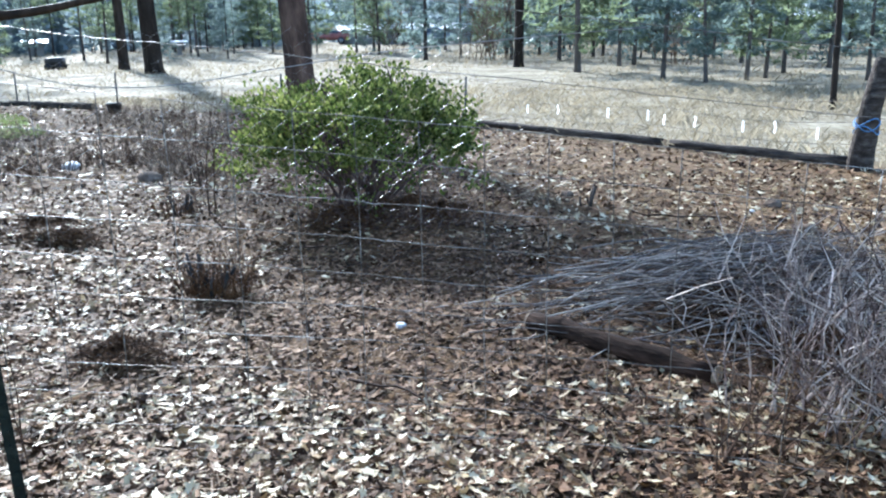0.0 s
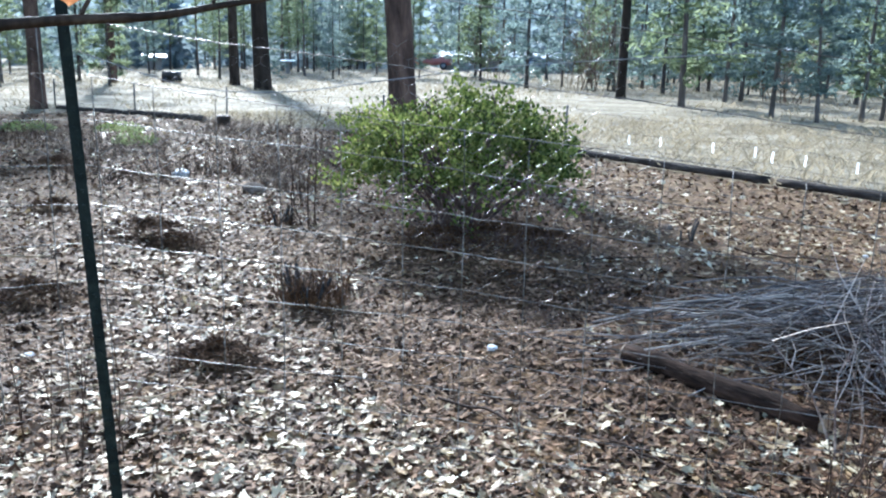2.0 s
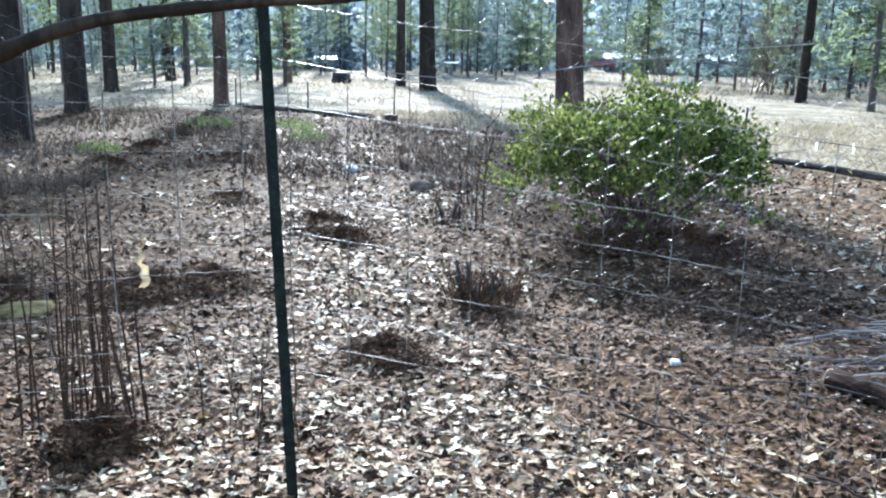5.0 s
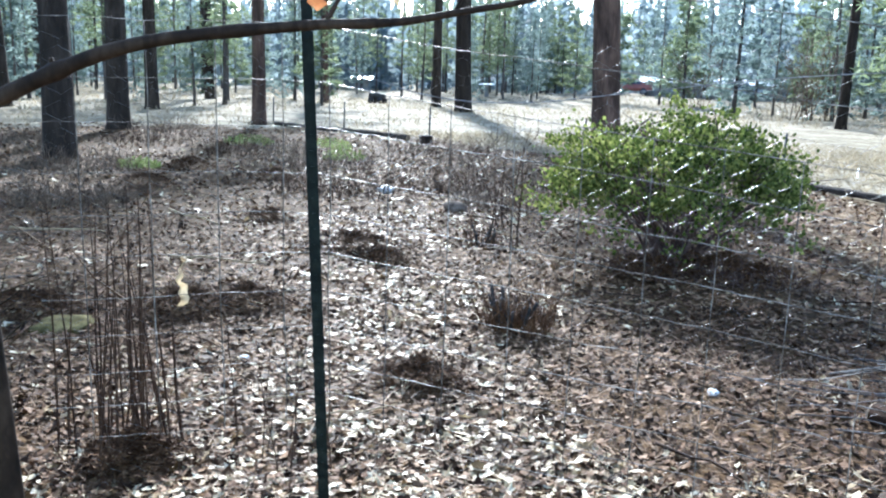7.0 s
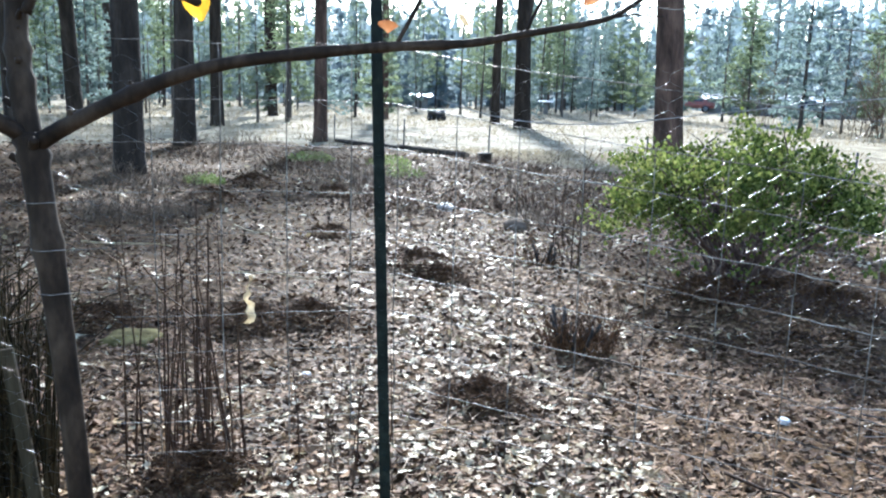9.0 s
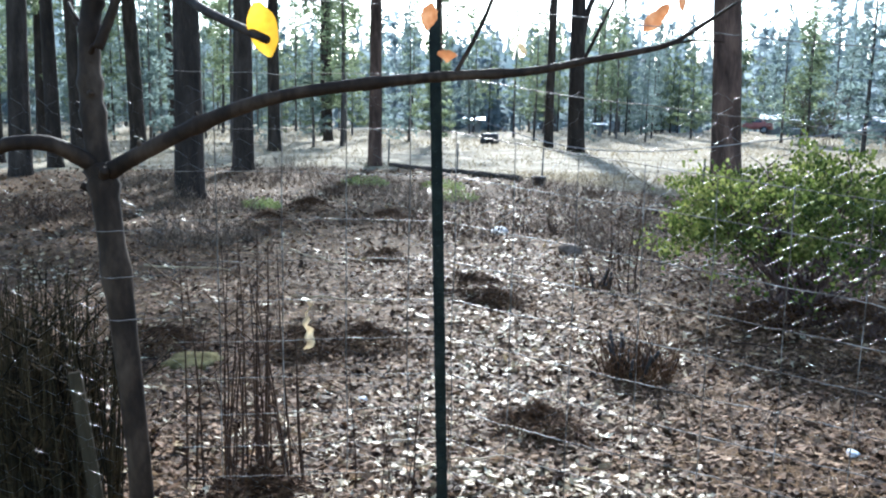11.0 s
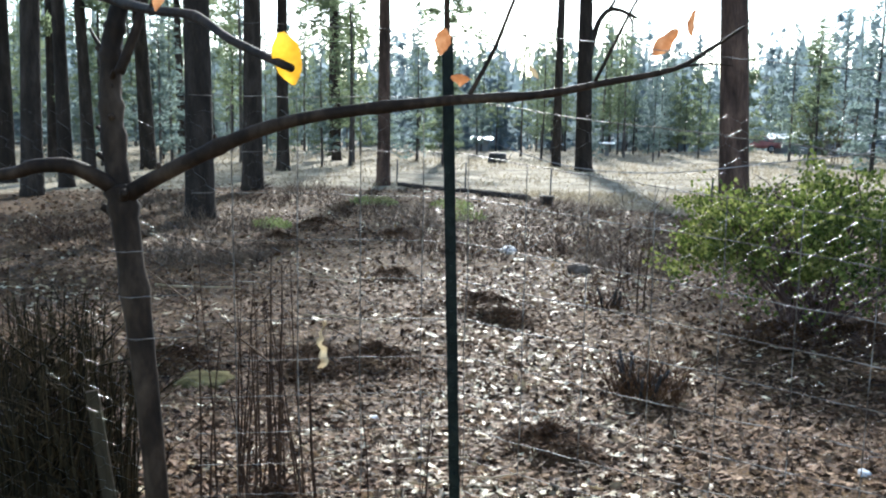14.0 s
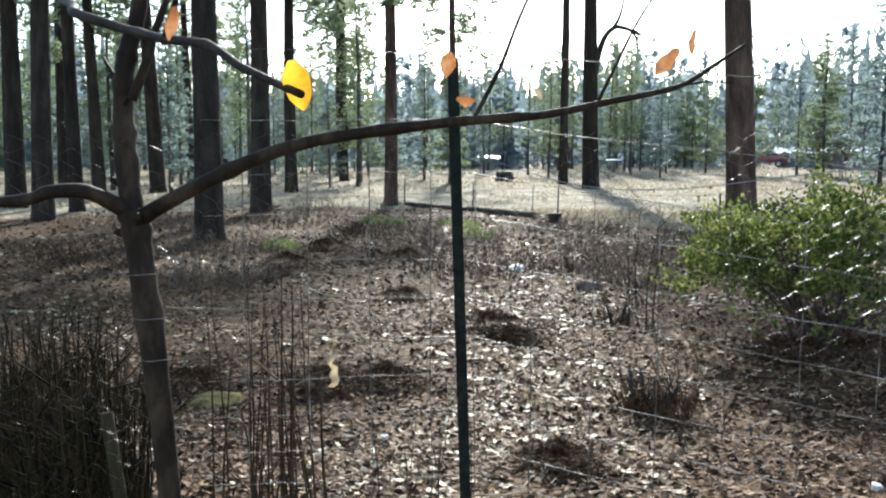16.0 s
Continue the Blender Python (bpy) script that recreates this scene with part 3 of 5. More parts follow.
for x, y, k, size, lean in ((4.4, 27.9, 0, 1.15, 0), (6.5, 31.5, 3, 0.95, 0), (6.3, 24.4, 3, 0.85, 1), (7.1, 23.0, 3, 0.72, 4), (8.5, 23.8, 3, 0.8, 0), (9.25, 24.4, 0, 0.7, -1), (-0.8, 42.1, 1, 1.0, 0), (-3.8, 52.7, 0, 1.0, 0), (-5.5, 56.0, 1, 0.85, 0), (7.4, 33.0, 1, 0.8, 0), (10.8, 27.0, 0, 0.8, 0), (11.5, 23.0, 3, 0.7, 0), (5.2, 38.0, 1, 0.9, 0), (11.9, 34.0, 0, 0.95, 0), (13.6, 30.0, 1, 0.75, 0), (9.4, 38.0, 0, 0.9, 0), (1.0, 45.0, 3, 0.8, 0)):
    plant_tree("conifer", x, y, YOUNG[k][0], YOUNG[k][1], "green conifer standing in the dry field", x * 3, size, (0, lean), "conifers in the field")
rng = random.Random(21)
for i in range(46):
    a, r = rng.uniform(27, 66), rng.uniform(34, 62)
    plant_tree("conifer", -math.sin(radians(a)) * r, math.cos(radians(a)) * r, YOUNG[i % 5][0], YOUNG[i % 5][1], "young green conifer between the standing pines", i * 1.7, rng.uniform(0.45, 0.8), (0, 0), "belt of conifers")


def build_far_woods():
    """The woods behind, too many to count: stems and ragged crowns in one sheet of geometry, haze painted into their
    colour.
    """
    rng = random.Random(18)
    verts, faces = [], []
    for i in range(1100):
        a, r = rng.uniform(-50, 80), rng.uniform(80, 145)
        if a > 27 and rng.random() < 0.4 or 0 < a < 9 and r < 92:
            continue
        x, y = -math.sin(radians(a)) * r, math.cos(radians(a)) * r
        h = min(rng.uniform(7, 16), r * math.tan(radians(skyline(a) * rng.uniform(0.7, 1.05))) + 1.5) if i % 3 else rng.uniform(1.5, 4)
        wide = rng.uniform(0.9, 1.5)
        tube_lists(verts, faces, [(x, y, -0.3), (x, y, h * 0.9)], [0.2, 0.04], 4)
        for _ in range(80 if i % 3 else 40):
            t = rng.uniform(0.03, 1) ** 1.15
            c = Vector((x, y, h * t)) + Vector((rng.gauss(0, 1), rng.gauss(0, 1), 0)) * (wide * (1.08 - t))
            d = Vector((rng.gauss(0, 1), rng.gauss(0, 1), rng.gauss(-0.1, 0.5))).normalized() * rng.uniform(0.5, 1.2)
            o = d.orthogonal().normalized() * 0.34
            o.rotate(Matrix.Rotation(rng.uniform(0, 6.28), 3, d.normalized()))
            b = len(verts)
            verts += [(c - o)[:], (c + o)[:], (c + d)[:]]
            faces.append((b, b + 1, b + 2))
    return tagged(from_lists("far_woods", verts, faces, NEEDLE_HAZE), "dense conifer woods in the distance, paled by painted haze", "woods", kind="stuff")


build_far_woods()


def build_backdrop():
    """The line of woods at the end of sight, its top ragged with treetops, its haze put into colour and glow."""
    rng = random.Random(19)
    m = bpy.data.materials.new("glowing_haze")
    m.use_nodes = True
    nt, n = m.node_tree, m.node_tree.nodes
    geo = n.new("ShaderNodeNewGeometry")
    nz = n.new("ShaderNodeTexNoise")
    nz.inputs["Scale"].default_value, nz.inputs["Detail"].default_value = 0.35, 6.0
    nt.links.new(geo.outputs["Position"], nz.inputs["Vector"])
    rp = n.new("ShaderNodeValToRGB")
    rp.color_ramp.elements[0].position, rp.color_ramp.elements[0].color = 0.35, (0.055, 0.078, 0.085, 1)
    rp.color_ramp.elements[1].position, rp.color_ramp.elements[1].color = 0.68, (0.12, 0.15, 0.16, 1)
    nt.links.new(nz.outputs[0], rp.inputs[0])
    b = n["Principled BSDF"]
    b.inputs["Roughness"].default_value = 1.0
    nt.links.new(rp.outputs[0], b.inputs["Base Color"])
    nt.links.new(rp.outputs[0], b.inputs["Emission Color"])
    # the sheet glows to stand in for bright haze in the distance
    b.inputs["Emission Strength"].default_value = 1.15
    verts, faces = [], []
    a, R = -60.0, 175.0
    while a < 95:
        w = rng.uniform(0.5, 1.1)
        top = 1.5 + R * math.tan(radians(max(3.0, skyline(min(a, 60)) * rng.uniform(0.62, 0.95))))
        mid = top * rng.uniform(0.6, 0.8)
        k = len(verts)
        for ang, z in ((a, -1.0), (a + w, -1.0), (a + w, mid), (a + w * 0.72, mid * 1.08), (a + w * rng.uniform(0.4, 0.6), top), (a + w * 0.28, mid * 1.05), (a, mid)):
            verts.append((-math.sin(radians(ang)) * R, math.cos(radians(ang)) * R, z))
        faces.append(tuple(range(k, k + 7)))
        a += w * 0.98
    return tagged(from_lists("backdrop", verts, faces, m), "backdrop of distant woods, its blue-green haze painted in and glowing", "distant woods", kind="structure")


build_backdrop()

# ---- the manzanita bush ----
def build_bush():
    rng = random.Random(5)
    t = thing("manzanita_bush", (-0.83, 7.3, 0), "broad green manzanita bush with bare reddish stems", "bush")
    tips = []
    for i in range(34):
        a = rng.uniform(0, 6.283)
        reach = rng.uniform(0.25, 1.05)
        top = 0.35 + 0.85 * math.sqrt(max(0.05, 1 - (reach / 1.15) ** 2)) * rng.uniform(0.75, 1.0)
        p = [(math.cos(a) * 0.1 + rng.gauss(0, 0.12), math.sin(a) * 0.1 + rng.gauss(0, 0.1), -0.05), (math.cos(a) * reach * 0.4 + rng.gauss(0, 0.08), math.sin(a) * reach * 0.3, top * 0.35), (math.cos(a) * reach * 0.75, math.sin(a) * reach * 0.65, top * 0.72), (math.cos(a) * reach, math.sin(a) * reach * 0.85, top)]
        bm = bmesh.new()
        line = smooth_line(p, 3)
        add_tube(bm, line, [0.013 * (1 - k / len(line)) + 0.004 for k in range(len(line))], 6)
        for _ in range(5):
            k = rng.randrange(4, len(line))
            q = line[k] + Vector((rng.gauss(0, 0.2), rng.gauss(0, 0.2), rng.uniform(0.02, 0.25)))
            add_tube(bm, [line[k], (line[k] + q) / 2 + Vector((0, 0, 0.03)), q], [0.007, 0.005, 0.003], 4)
            tips.append(q)
        tips += line[6:]
        part("stem", bm, RED_STEM, t)
    for i in range(16):
        bm = bmesh.new()
        a = rng.uniform(0, 6.283)
        reach = rng.uniform(0.4, 0.95)
        p = [(rng.gauss(0, 0.12), rng.gauss(0, 0.1), -0.03)]
        for k in range(1, 5):
            f = k / 4
            p.append((math.cos(a) * reach * f + rng.gauss(0, 0.07), math.sin(a) * reach * f * 0.85 + rng.gauss(0, 0.07), 0.12 + 0.28 * math.sin(f * 2.4) + rng.gauss(0, 0.05)))
        line = smooth_line(p, 3)
        add_tube(bm, line, [0.011 * (1 - 0.75 * k / len(line)) for k in range(len(line))], 5)
        part("low_branch", bm, RED_STEM, t)
    verts, faces = [], []

    def rosette(c, way, leaves, spread):
        for _ in range(leaves):
            q = c + Vector((rng.gauss(0, spread), rng.gauss(0, spread), rng.gauss(0, spread * 0.8)))
            d = (way * 0.6 + Vector((rng.gauss(0, 0.7), rng.gauss(0, 0.7), rng.gauss(0.9, 0.5)))).normalized() * rng.uniform(0.026, 0.046)
            o = d.orthogonal().normalized() * rng.uniform(0.010, 0.017)
            o.rotate(Matrix.Rotation(rng.uniform(0, 6.28), 3, d.normalized()))
            b = len(verts)
            verts.extend([q[:], (q + d * 0.3 + o * 0.8)[:], (q + d * 0.7 + o)[:], (q + d)[:], (q + d * 0.7 - o)[:], (q + d * 0.3 - o * 0.8)[:]])
            faces.append((b, b + 1, b + 2, b + 3, b + 4, b + 5))

    clumps = 0
    while clumps < 620:
        a, u = rng.uniform(0, 6.283), rng.uniform(-0.35, 1.0)
        ring = math.sqrt(1 - u * u)
        way = Vector((ring * math.cos(a), ring * math.sin(a), u))
        lobes = 1 + 0.34 * noise.noise(way * 2.0 + Vector((0.4, 0, 1.1))) + 0.32 * noise.noise(way * 4.6 + Vector((3, 0, 0)))
        k = rng.uniform(0.3, 1.0) ** 0.45 * lobes
        c = Vector((way.x * 1.1 * k, way.y * 0.95 * k, 0.62 + way.z * (0.62 if u > 0 else 0.42) * k))
        floor = 0.50 if c.x > 0.05 else 0.30 - 0.12 * min(1.0, -c.x)
        floor += 0.12 * noise.noise(Vector((c.x * 2.5, c.y * 2.5, 7)))
        if c.z < floor or c.x > 0.85 and c.z < 0.52 or noise.noise(c * 3.0) < -0.1 and rng.random() < 0.9:
            continue
        rosette(c, way, rng.randint(16, 36), rng.uniform(0.032, 0.075))
        clumps += 1
    for _ in range(60):
        a = rng.uniform(0, 6.283)
        c = Vector((math.cos(a) * rng.uniform(0.3, 1.15), math.sin(a) * rng.uniform(0.3, 1.0), rng.uniform(0.12, 0.5)))
        rosette(c, Vector((math.cos(a), math.sin(a), 0.3)), rng.randint(5, 14), 0.03)
    f = from_lists("foliage", verts, faces, MANZANITA)
    f.parent = t
    tagged(f, "small oval yellow-green leaves")


build_bush()


# ---- logs round the pen ----
def build_log(name, a, b, r, label, mat, seed, flat=1.0):
    a, b = Vector(a), Vector(b)
    t = thing(name, ((a.x + b.x) / 2, (a.y + b.y) / 2, 0), label, "log")
    d = b - a
    t.rotation_euler = (0, 0, math.atan2(d.y, d.x))
    L = d.length
    bm = bmesh.new()
    n = max(9, int(L / 0.22))
    pts = [(-L / 2 + L * i / n, 0.4 * r * noise.noise((seed, i * 0.35, 0)), r * 0.8 * flat + 0.3 * r * noise.noise((seed, i * 0.3, 4))) for i in range(n + 1)]
    add_tube(bm, pts, [r * (1 + 0.28 * noise.noise((seed, i * 0.8, 9))) for i in range(n + 1)], 12)
    for v in bm.verts:
        v.co.z = (v.co.z - r * 0.85) * flat + r * 0.85 * flat
        v.co += Vector((0, 1, 1)) * 0.24 * r * noise.noise((v.co.x * 2, v.co.y * 14 / max(r, 0.05) * 0.2, v.co.z * 9 + seed))
    part("bark", bm, mat, t)
    for s in (-1, 1):
        bm = bmesh.new()
        p = pts[0] if s < 0 else pts[-1]
        add_tube(bm, [(p[0] + s * 0.002, p[1], p[2]), (p[0] + s * 0.012, p[1], p[2])], [r * 0.88, r * 0.86], 12)
        part("cut_end", bm, CUT_WOOD, t, "sawn pale end", False)
    return t


build_log("border_log", (0.2, 14.15), (2.9, 11.1), 0.055, "long grey weathered log edging the pen", LOG, 1.0)
build_log("border_log", (2.95, 11.0), (4.5, 9.25), 0.052, "long grey weathered log edging the pen", LOG, 2.0)
build_log("border_log", (-12.4, 20.4), (-9.9, 19.3), 0.07, "dark fallen log at the back of the pen", LOG, 3.0)
build_log("border_log", (-10.0, 19.4), (-7.6, 18.15), 0.08, "dark fallen log at the back of the pen", LOG, 4.0)
build_log("short_log", (0.36, 4.14), (1.12, 3.36), 0.056, "brown barked log with a sawn end under the brush pile", LOG_BROWN, 5.0)


# ---- the near fence ----
POST_FOOT, POST_TOP = Vector((-1.56, 2.36, -0.3)), Vector((-1.637, 2.36, 1.86))


def build_t_post():
    """A rolled steel T post: flange, web, a row of studs, wire clips."""
    t = thing("steel_fence_post", (POST_FOOT.x, POST_FOOT.y, 0), "dark green steel T post standing in leaf litter", "fence post")
    up = (POST_TOP - POST_FOOT).normalized()
    bm = bmesh.new()
    L = (POST_TOP - POST_FOOT).length
    box(bm, -0.018, 0.018, -0.003, 0.003, 0, L)
    box(bm, -0.003, 0.003, 0.003, 0.034, 0, L)
    bmesh.ops.bevel(bm, geom=list(bm.edges), offset=0.001, segments=1, affect="EDGES")
    q = up.to_track_quat("Z", "Y").to_matrix().to_4x4()
    m = Matrix.Translation(POST_FOOT - Vector((POST_FOOT.x, POST_FOOT.y, 0))) @ Matrix.Rotation(up.x, 4, "Y") @ Matrix.Rotation(radians(28), 4, "Z")
    bm.transform(m)
    part("post", bm, STEEL_GREEN, t, "", False)
    for i in range(32):
        bm = bmesh.new()
        z = 0.42 + i * 0.05
        box(bm, -0.005, 0.005, -0.010, -0.0031, z, z + 0.014)
        bm.transform(m)
        part("stud", bm, STEEL_GREEN, t, "", False)
    return t


build_t_post()
FENCE = [Vector((2.6, 1.75, 0)), Vector((0.9, 2.30, 0)), Vector((-0.4, 2.42, 0)), Vector((-1.6, 2.40, 0)), Vector((-2.30, 1.92, 0))]
DROP = [-0.42, -0.27, -0.13, 0.0, 0.0]


def fence_point(s):
    """A place along the fence, s from 0 at its far end to 4 at the tree, and how far the wire has sunk there."""
    i = min(int(s), 3)
    f = s - i
    p = FENCE[i].lerp(FENCE[i + 1], f)
    return p, DROP[i] + (DROP[i + 1] - DROP[i]) * f


LEVELS = [2.10, 1.88, 1.66, 1.49, 1.355, 1.21, 1.08, 0.95, 0.82, 0.70, 0.58, 0.47, 0.36]


def build_wire_fence():
    t = thing("woven_wire_fence", (0.5, 2.4, 0), "sagging dull grey woven wire fence tied to a steel post", "fence")
    off = Vector((0.5, 2.4, 0))
    rng = random.Random(3)
    for j, z in enumerate(LEVELS):
        bm = bmesh.new()
        pts = []
        for k in range(161):
            s = k / 160 * 4
            p, d = fence_point(s)
            sag = 0.012 * noise.noise((s * 1.7, j * 3.1, 0)) + 0.004 * noise.noise((s * 9, j, 0)) + 0.0035 * noise.noise((s * 31, j, 7))
            pts.append(p - off + Vector((0, 0.012 * noise.noise((s * 2, j, 4)), z + d * (0.4 + 0.6 * z / 1.4) + sag)))
        add_tube(bm, pts, [0.0015 if k < 120 else 0.0010 for k in range(161)], 5)
        part("line_wire", bm, WIRE_OLD, t)
    n = 0
    s = 0.06
    while s < 3.95:
        p, d = fence_point(s)
        p2, d2 = fence_point(min(4, s + 0.02))
        bm = bmesh.new()
        pts = []
        for k in range(13):
            z = LEVELS[-1] + (LEVELS[3 if s < 3 else 2] - LEVELS[-1]) * k / 12
            pts.append(p - off + Vector((0.006 * noise.noise((s * 5, z * 3, 0)), 0.008 * noise.noise((s * 5, z * 3, 6)), z + d * (0.4 + 0.6 * z / 1.4))))
        add_tube(bm, pts, 0.0017, 4)
        part("stay_wire", bm, WIRE_OLD, t)
        step = (p2 - p).length / 0.02
        s += 0.20 / max(0.2, step)
    # the loose wire strung in a slack curve from the post
    bm = bmesh.new()
    loose = smooth_line([(-1.60, 2.36, 1.57), (-1.25, 2.36, 1.47), (-0.95, 2.38, 1.455), (-0.6, 2.40, 1.50), (-0.2, 2.42, 1.55), (0.5, 2.36, 1.60)], 6)
    add_tube(bm, [p - off for p in loose], 0.0016, 5)
    part("slack_wire", bm, WIRE, t, "loose shiny wire")
    return t


build_wire_fence()


def build_netting():
    """Poultry netting behind the woven wire: twisted hexagons."""
    rng = random.Random(4)
    verts, faces = [], []
    cw, ch = 0.078, 0.040
    total = [0.0]
    line = [Vector((0.22, 2.42, 0)), Vector((-0.4, 2.45, 0)), Vector((-1.58, 2.43, 0)), Vector((-2.36, 1.98, 0)), Vector((-3.2, 1.3, 0))]
    for a, b in zip(line, line[1:]):
        total.append(total[-1] + (b - a).length)

    def at(u, z):
        for i in range(len(line) - 1):
            if u <= total[i + 1] or i == len(line) - 2:
                f = (u - total[i]) / (total[i + 1] - total[i])
                p = line[i].lerp(line[i + 1], f)
                return (p.x + 0.012 * noise.noise((u * 2, z * 2, 0)), p.y + 0.03 * noise.noise((u * 3, z * 3, 8)) + 0.008 * noise.noise((u * 11, z * 11, 2)), z + 0.008 * noise.noise((u * 3, z * 3, 3)))
    rows, cols = int(1.62 / ch), int(total[-1] / cw)
    for j in range(rows):
        for i in range(cols):
            u = (i + (0.5 if j % 2 else 0)) * cw
            z = 0.02 + j * ch
            a, b = at(u, z), at(u, z + ch * 0.44)
            # low strands right of the post are thinned to keep glints off them
            thin = (0.85 if z > 1.08 else 0.38 if u < total[2] else 0.7) * rng.uniform(0.3, 1.1) * (0.75 if u > total[2] else 1.0)
            b = (b[0] + rng.gauss(0, 0.002), b[1] + rng.gauss(0, 0.003), b[2] + rng.gauss(0, 0.002))
            tube_lists(verts, faces, [a, b], [0.0003 * thin, 0.0003 * thin])
            for s in (-0.5, 0.5):
                c = at(max(0, u + s * cw), z + ch)
                # one diagonal is thicker on each side of the post, shaping the glints
                w = 0.0007 * thin * (1.0 if (s < 0) == (u < total[2]) else 0.45)
                tube_lists(verts, faces, [b, c], [w, w])
    return tagged(from_lists("poultry_netting", verts, faces, WIRE, True), "thin shiny hexagonal wire netting along the fence", "wire netting", kind="stuff")


build_netting()


# ---- the young tree on the fence line ----
def build_young_tree():
    foot = Vector((-2.25, 1.76, 0))
    t = thing("young_tree", foot, "bare young fruit tree with smooth brown bark and few leaves", "tree")

    def limb(name, pts, r0, r1, sides=10, label="", knots=()):
        bm = bmesh.new()
        line = smooth_line([Vector(p) - foot for p in pts], 5)
        n = len(line)
        radii = [(r0 + (r1 - r0) * k / (n - 1)) * (1 + 0.07 * noise.noise((k * 0.7, r0 * 100, len(pts)))) for k in range(n)]
        for f in knots:
            radii[int(f * (n - 1))] *= 1.22
        add_tube(bm, line, radii, sides)
        for v in bm.verts:
            v.co += v.normal * 0 + Vector((noise.noise(v.co * 22), noise.noise(v.co * 22 + Vector((5, 0, 0))), 0)) * r0 * 0.07
        return part(name, bm, APPLE_BARK, t, label)
    limb("trunk", [(-2.285, 1.76, -0.1), (-2.325, 1.76, 0.53), (-2.375, 1.77, 0.92), (-2.43, 1.78, 1.24), (-2.46, 1.79, 1.38)], 0.033, 0.043, 14, "", (0.62, 0.85, 0.95))
    limb("leader", [(-2.455, 1.785, 1.33), (-2.48, 1.79, 1.5), (-2.50, 1.80, 1.65), (-2.505, 1.815, 1.80), (-2.49, 1.83, 1.90), (-2.47, 1.86, 2.06), (-2.5, 1.9, 2.5)], 0.038, 0.022, 12, "", (0.2, 0.33, 0.47, 0.62))
    limb("limb", [(-2.45, 1.785, 1.345), (-2.32, 1.8, 1.412), (-2.13, 1.86, 1.507), (-1.96, 1.91, 1.572), (-1.79, 1.99, 1.612), (-1.5, 2.15, 1.652), (-1.31, 2.31, 1.672), (-1.16, 2.45, 1.712), (-0.98, 2.6, 1.762), (-0.88, 2.67, 1.832), (-0.8, 2.71, 1.892)], 0.027, 0.004, 10, "", (0.2, 0.45, 0.562))
    limb("limb", [(-2.46, 1.78, 1.370), (-2.48, 1.72, 1.410), (-2.51, 1.65, 1.445), (-2.56, 1.57, 1.445), (-2.64, 1.53, 1.420), (-2.9, 1.4, 1.405)], 0.028, 0.015, 10)
    limb("limb", [(-2.45, 1.79, 1.720), (-2.41, 1.82, 1.840), (-2.38, 1.84, 1.950), (-2.33, 1.88, 2.100)], 0.016, 0.009, 8)
    limb("limb", [(-3.2, 2.15, 2.13), (-2.9, 1.93, 2.07), (-2.6, 1.72, 2.0), (-2.35, 1.52, 1.935), (-2.07, 1.43, 1.865), (-1.82, 1.32, 1.812), (-1.59, 1.21, 1.774), (-1.42, 1.12, 1.714), (-1.225, 1.035, 1.656)], 0.017, 0.0068, 10, "", (0.3, 0.55, 0.770))
    limb("twig", [(-1.82, 1.32, 1.805), (-1.74, 1.27, 1.855), (-1.62, 1.2, 1.945)], 0.008, 0.005, 6)
    limb("twig", [(-1.47, 2.17, 1.657), (-1.41, 2.22, 1.802), (-1.37, 2.26, 1.942), (-1.33, 2.3, 2.062)], 0.007, 0.004, 6)
    limb("twig", [(-1.18, 2.44, 1.712), (-1.13, 2.48, 1.842), (-1.09, 2.51, 1.942), (-1.04, 2.55, 2.042)], 0.006, 0.003, 6)
    limb("twig", [(-0.98, 2.6, 1.762), (-0.9, 2.63, 1.777), (-0.82, 2.66, 1.772)], 0.004, 0.002, 5)
    limb("twig", [(-2.5, 1.8, 1.760), (-2.56, 1.8, 1.830), (-2.6, 1.82, 1.860)], 0.008, 0.004, 6)
    limb("stub", [(-2.49, 1.79, 1.585), (-2.465, 1.77, 1.59), (-2.45, 1.76, 1.592)], 0.011, 0.010, 7)
    limb("stub", [(-2.50, 1.80, 1.66), (-2.475, 1.785, 1.685)], 0.008, 0.006, 7)
    limb("stub", [(-2.51, 1.81, 1.77), (-2.535, 1.80, 1.79), (-2.55, 1.8, 1.80)], 0.009, 0.008, 7)

    for p, q, r in (((-2.47, 1.785, 1.45), (-2.52, 1.76, 1.48), 0.012), ((-2.49, 1.79, 1.54), (-2.535, 1.775, 1.56), 0.01), ((-2.50, 1.80, 1.70), (-2.455, 1.78, 1.73), 0.009), ((-2.44, 1.78, 1.34), (-2.395, 1.745, 1.37), 0.016), ((-2.455, 1.785, 1.30), (-2.50, 1.75, 1.32), 0.014), ((-2.30, 1.80, 1.422), (-2.30, 1.79, 1.457), 0.008), ((-2.13, 1.86, 1.512), (-2.135, 1.85, 1.542), 0.007), ((-1.79, 1.99, 1.612), (-1.79, 1.985, 1.637), 0.006)):
        mid = (Vector(p) + Vector(q)) / 2 + Vector((0, 0, -0.004))
        limb("stub", [p, mid, q], r * 1.25, r * 0.8, 7)

    def leaf(place, L, W, mat, turn, label):
        bm = bmesh.new()
        L, W = L * 0.85, W * 0.8
        rows = []
        for i in range(9):
            f = i / 8
            w = W * math.sin(math.pi * min(1, f * 0.93 + 0.05)) ** 0.75 * (1 + (0.15 if mat is YELLOW_LEAF else 0.6) * noise.noise((f * 8, place[0] * 9, 0)))
            z = -L * f
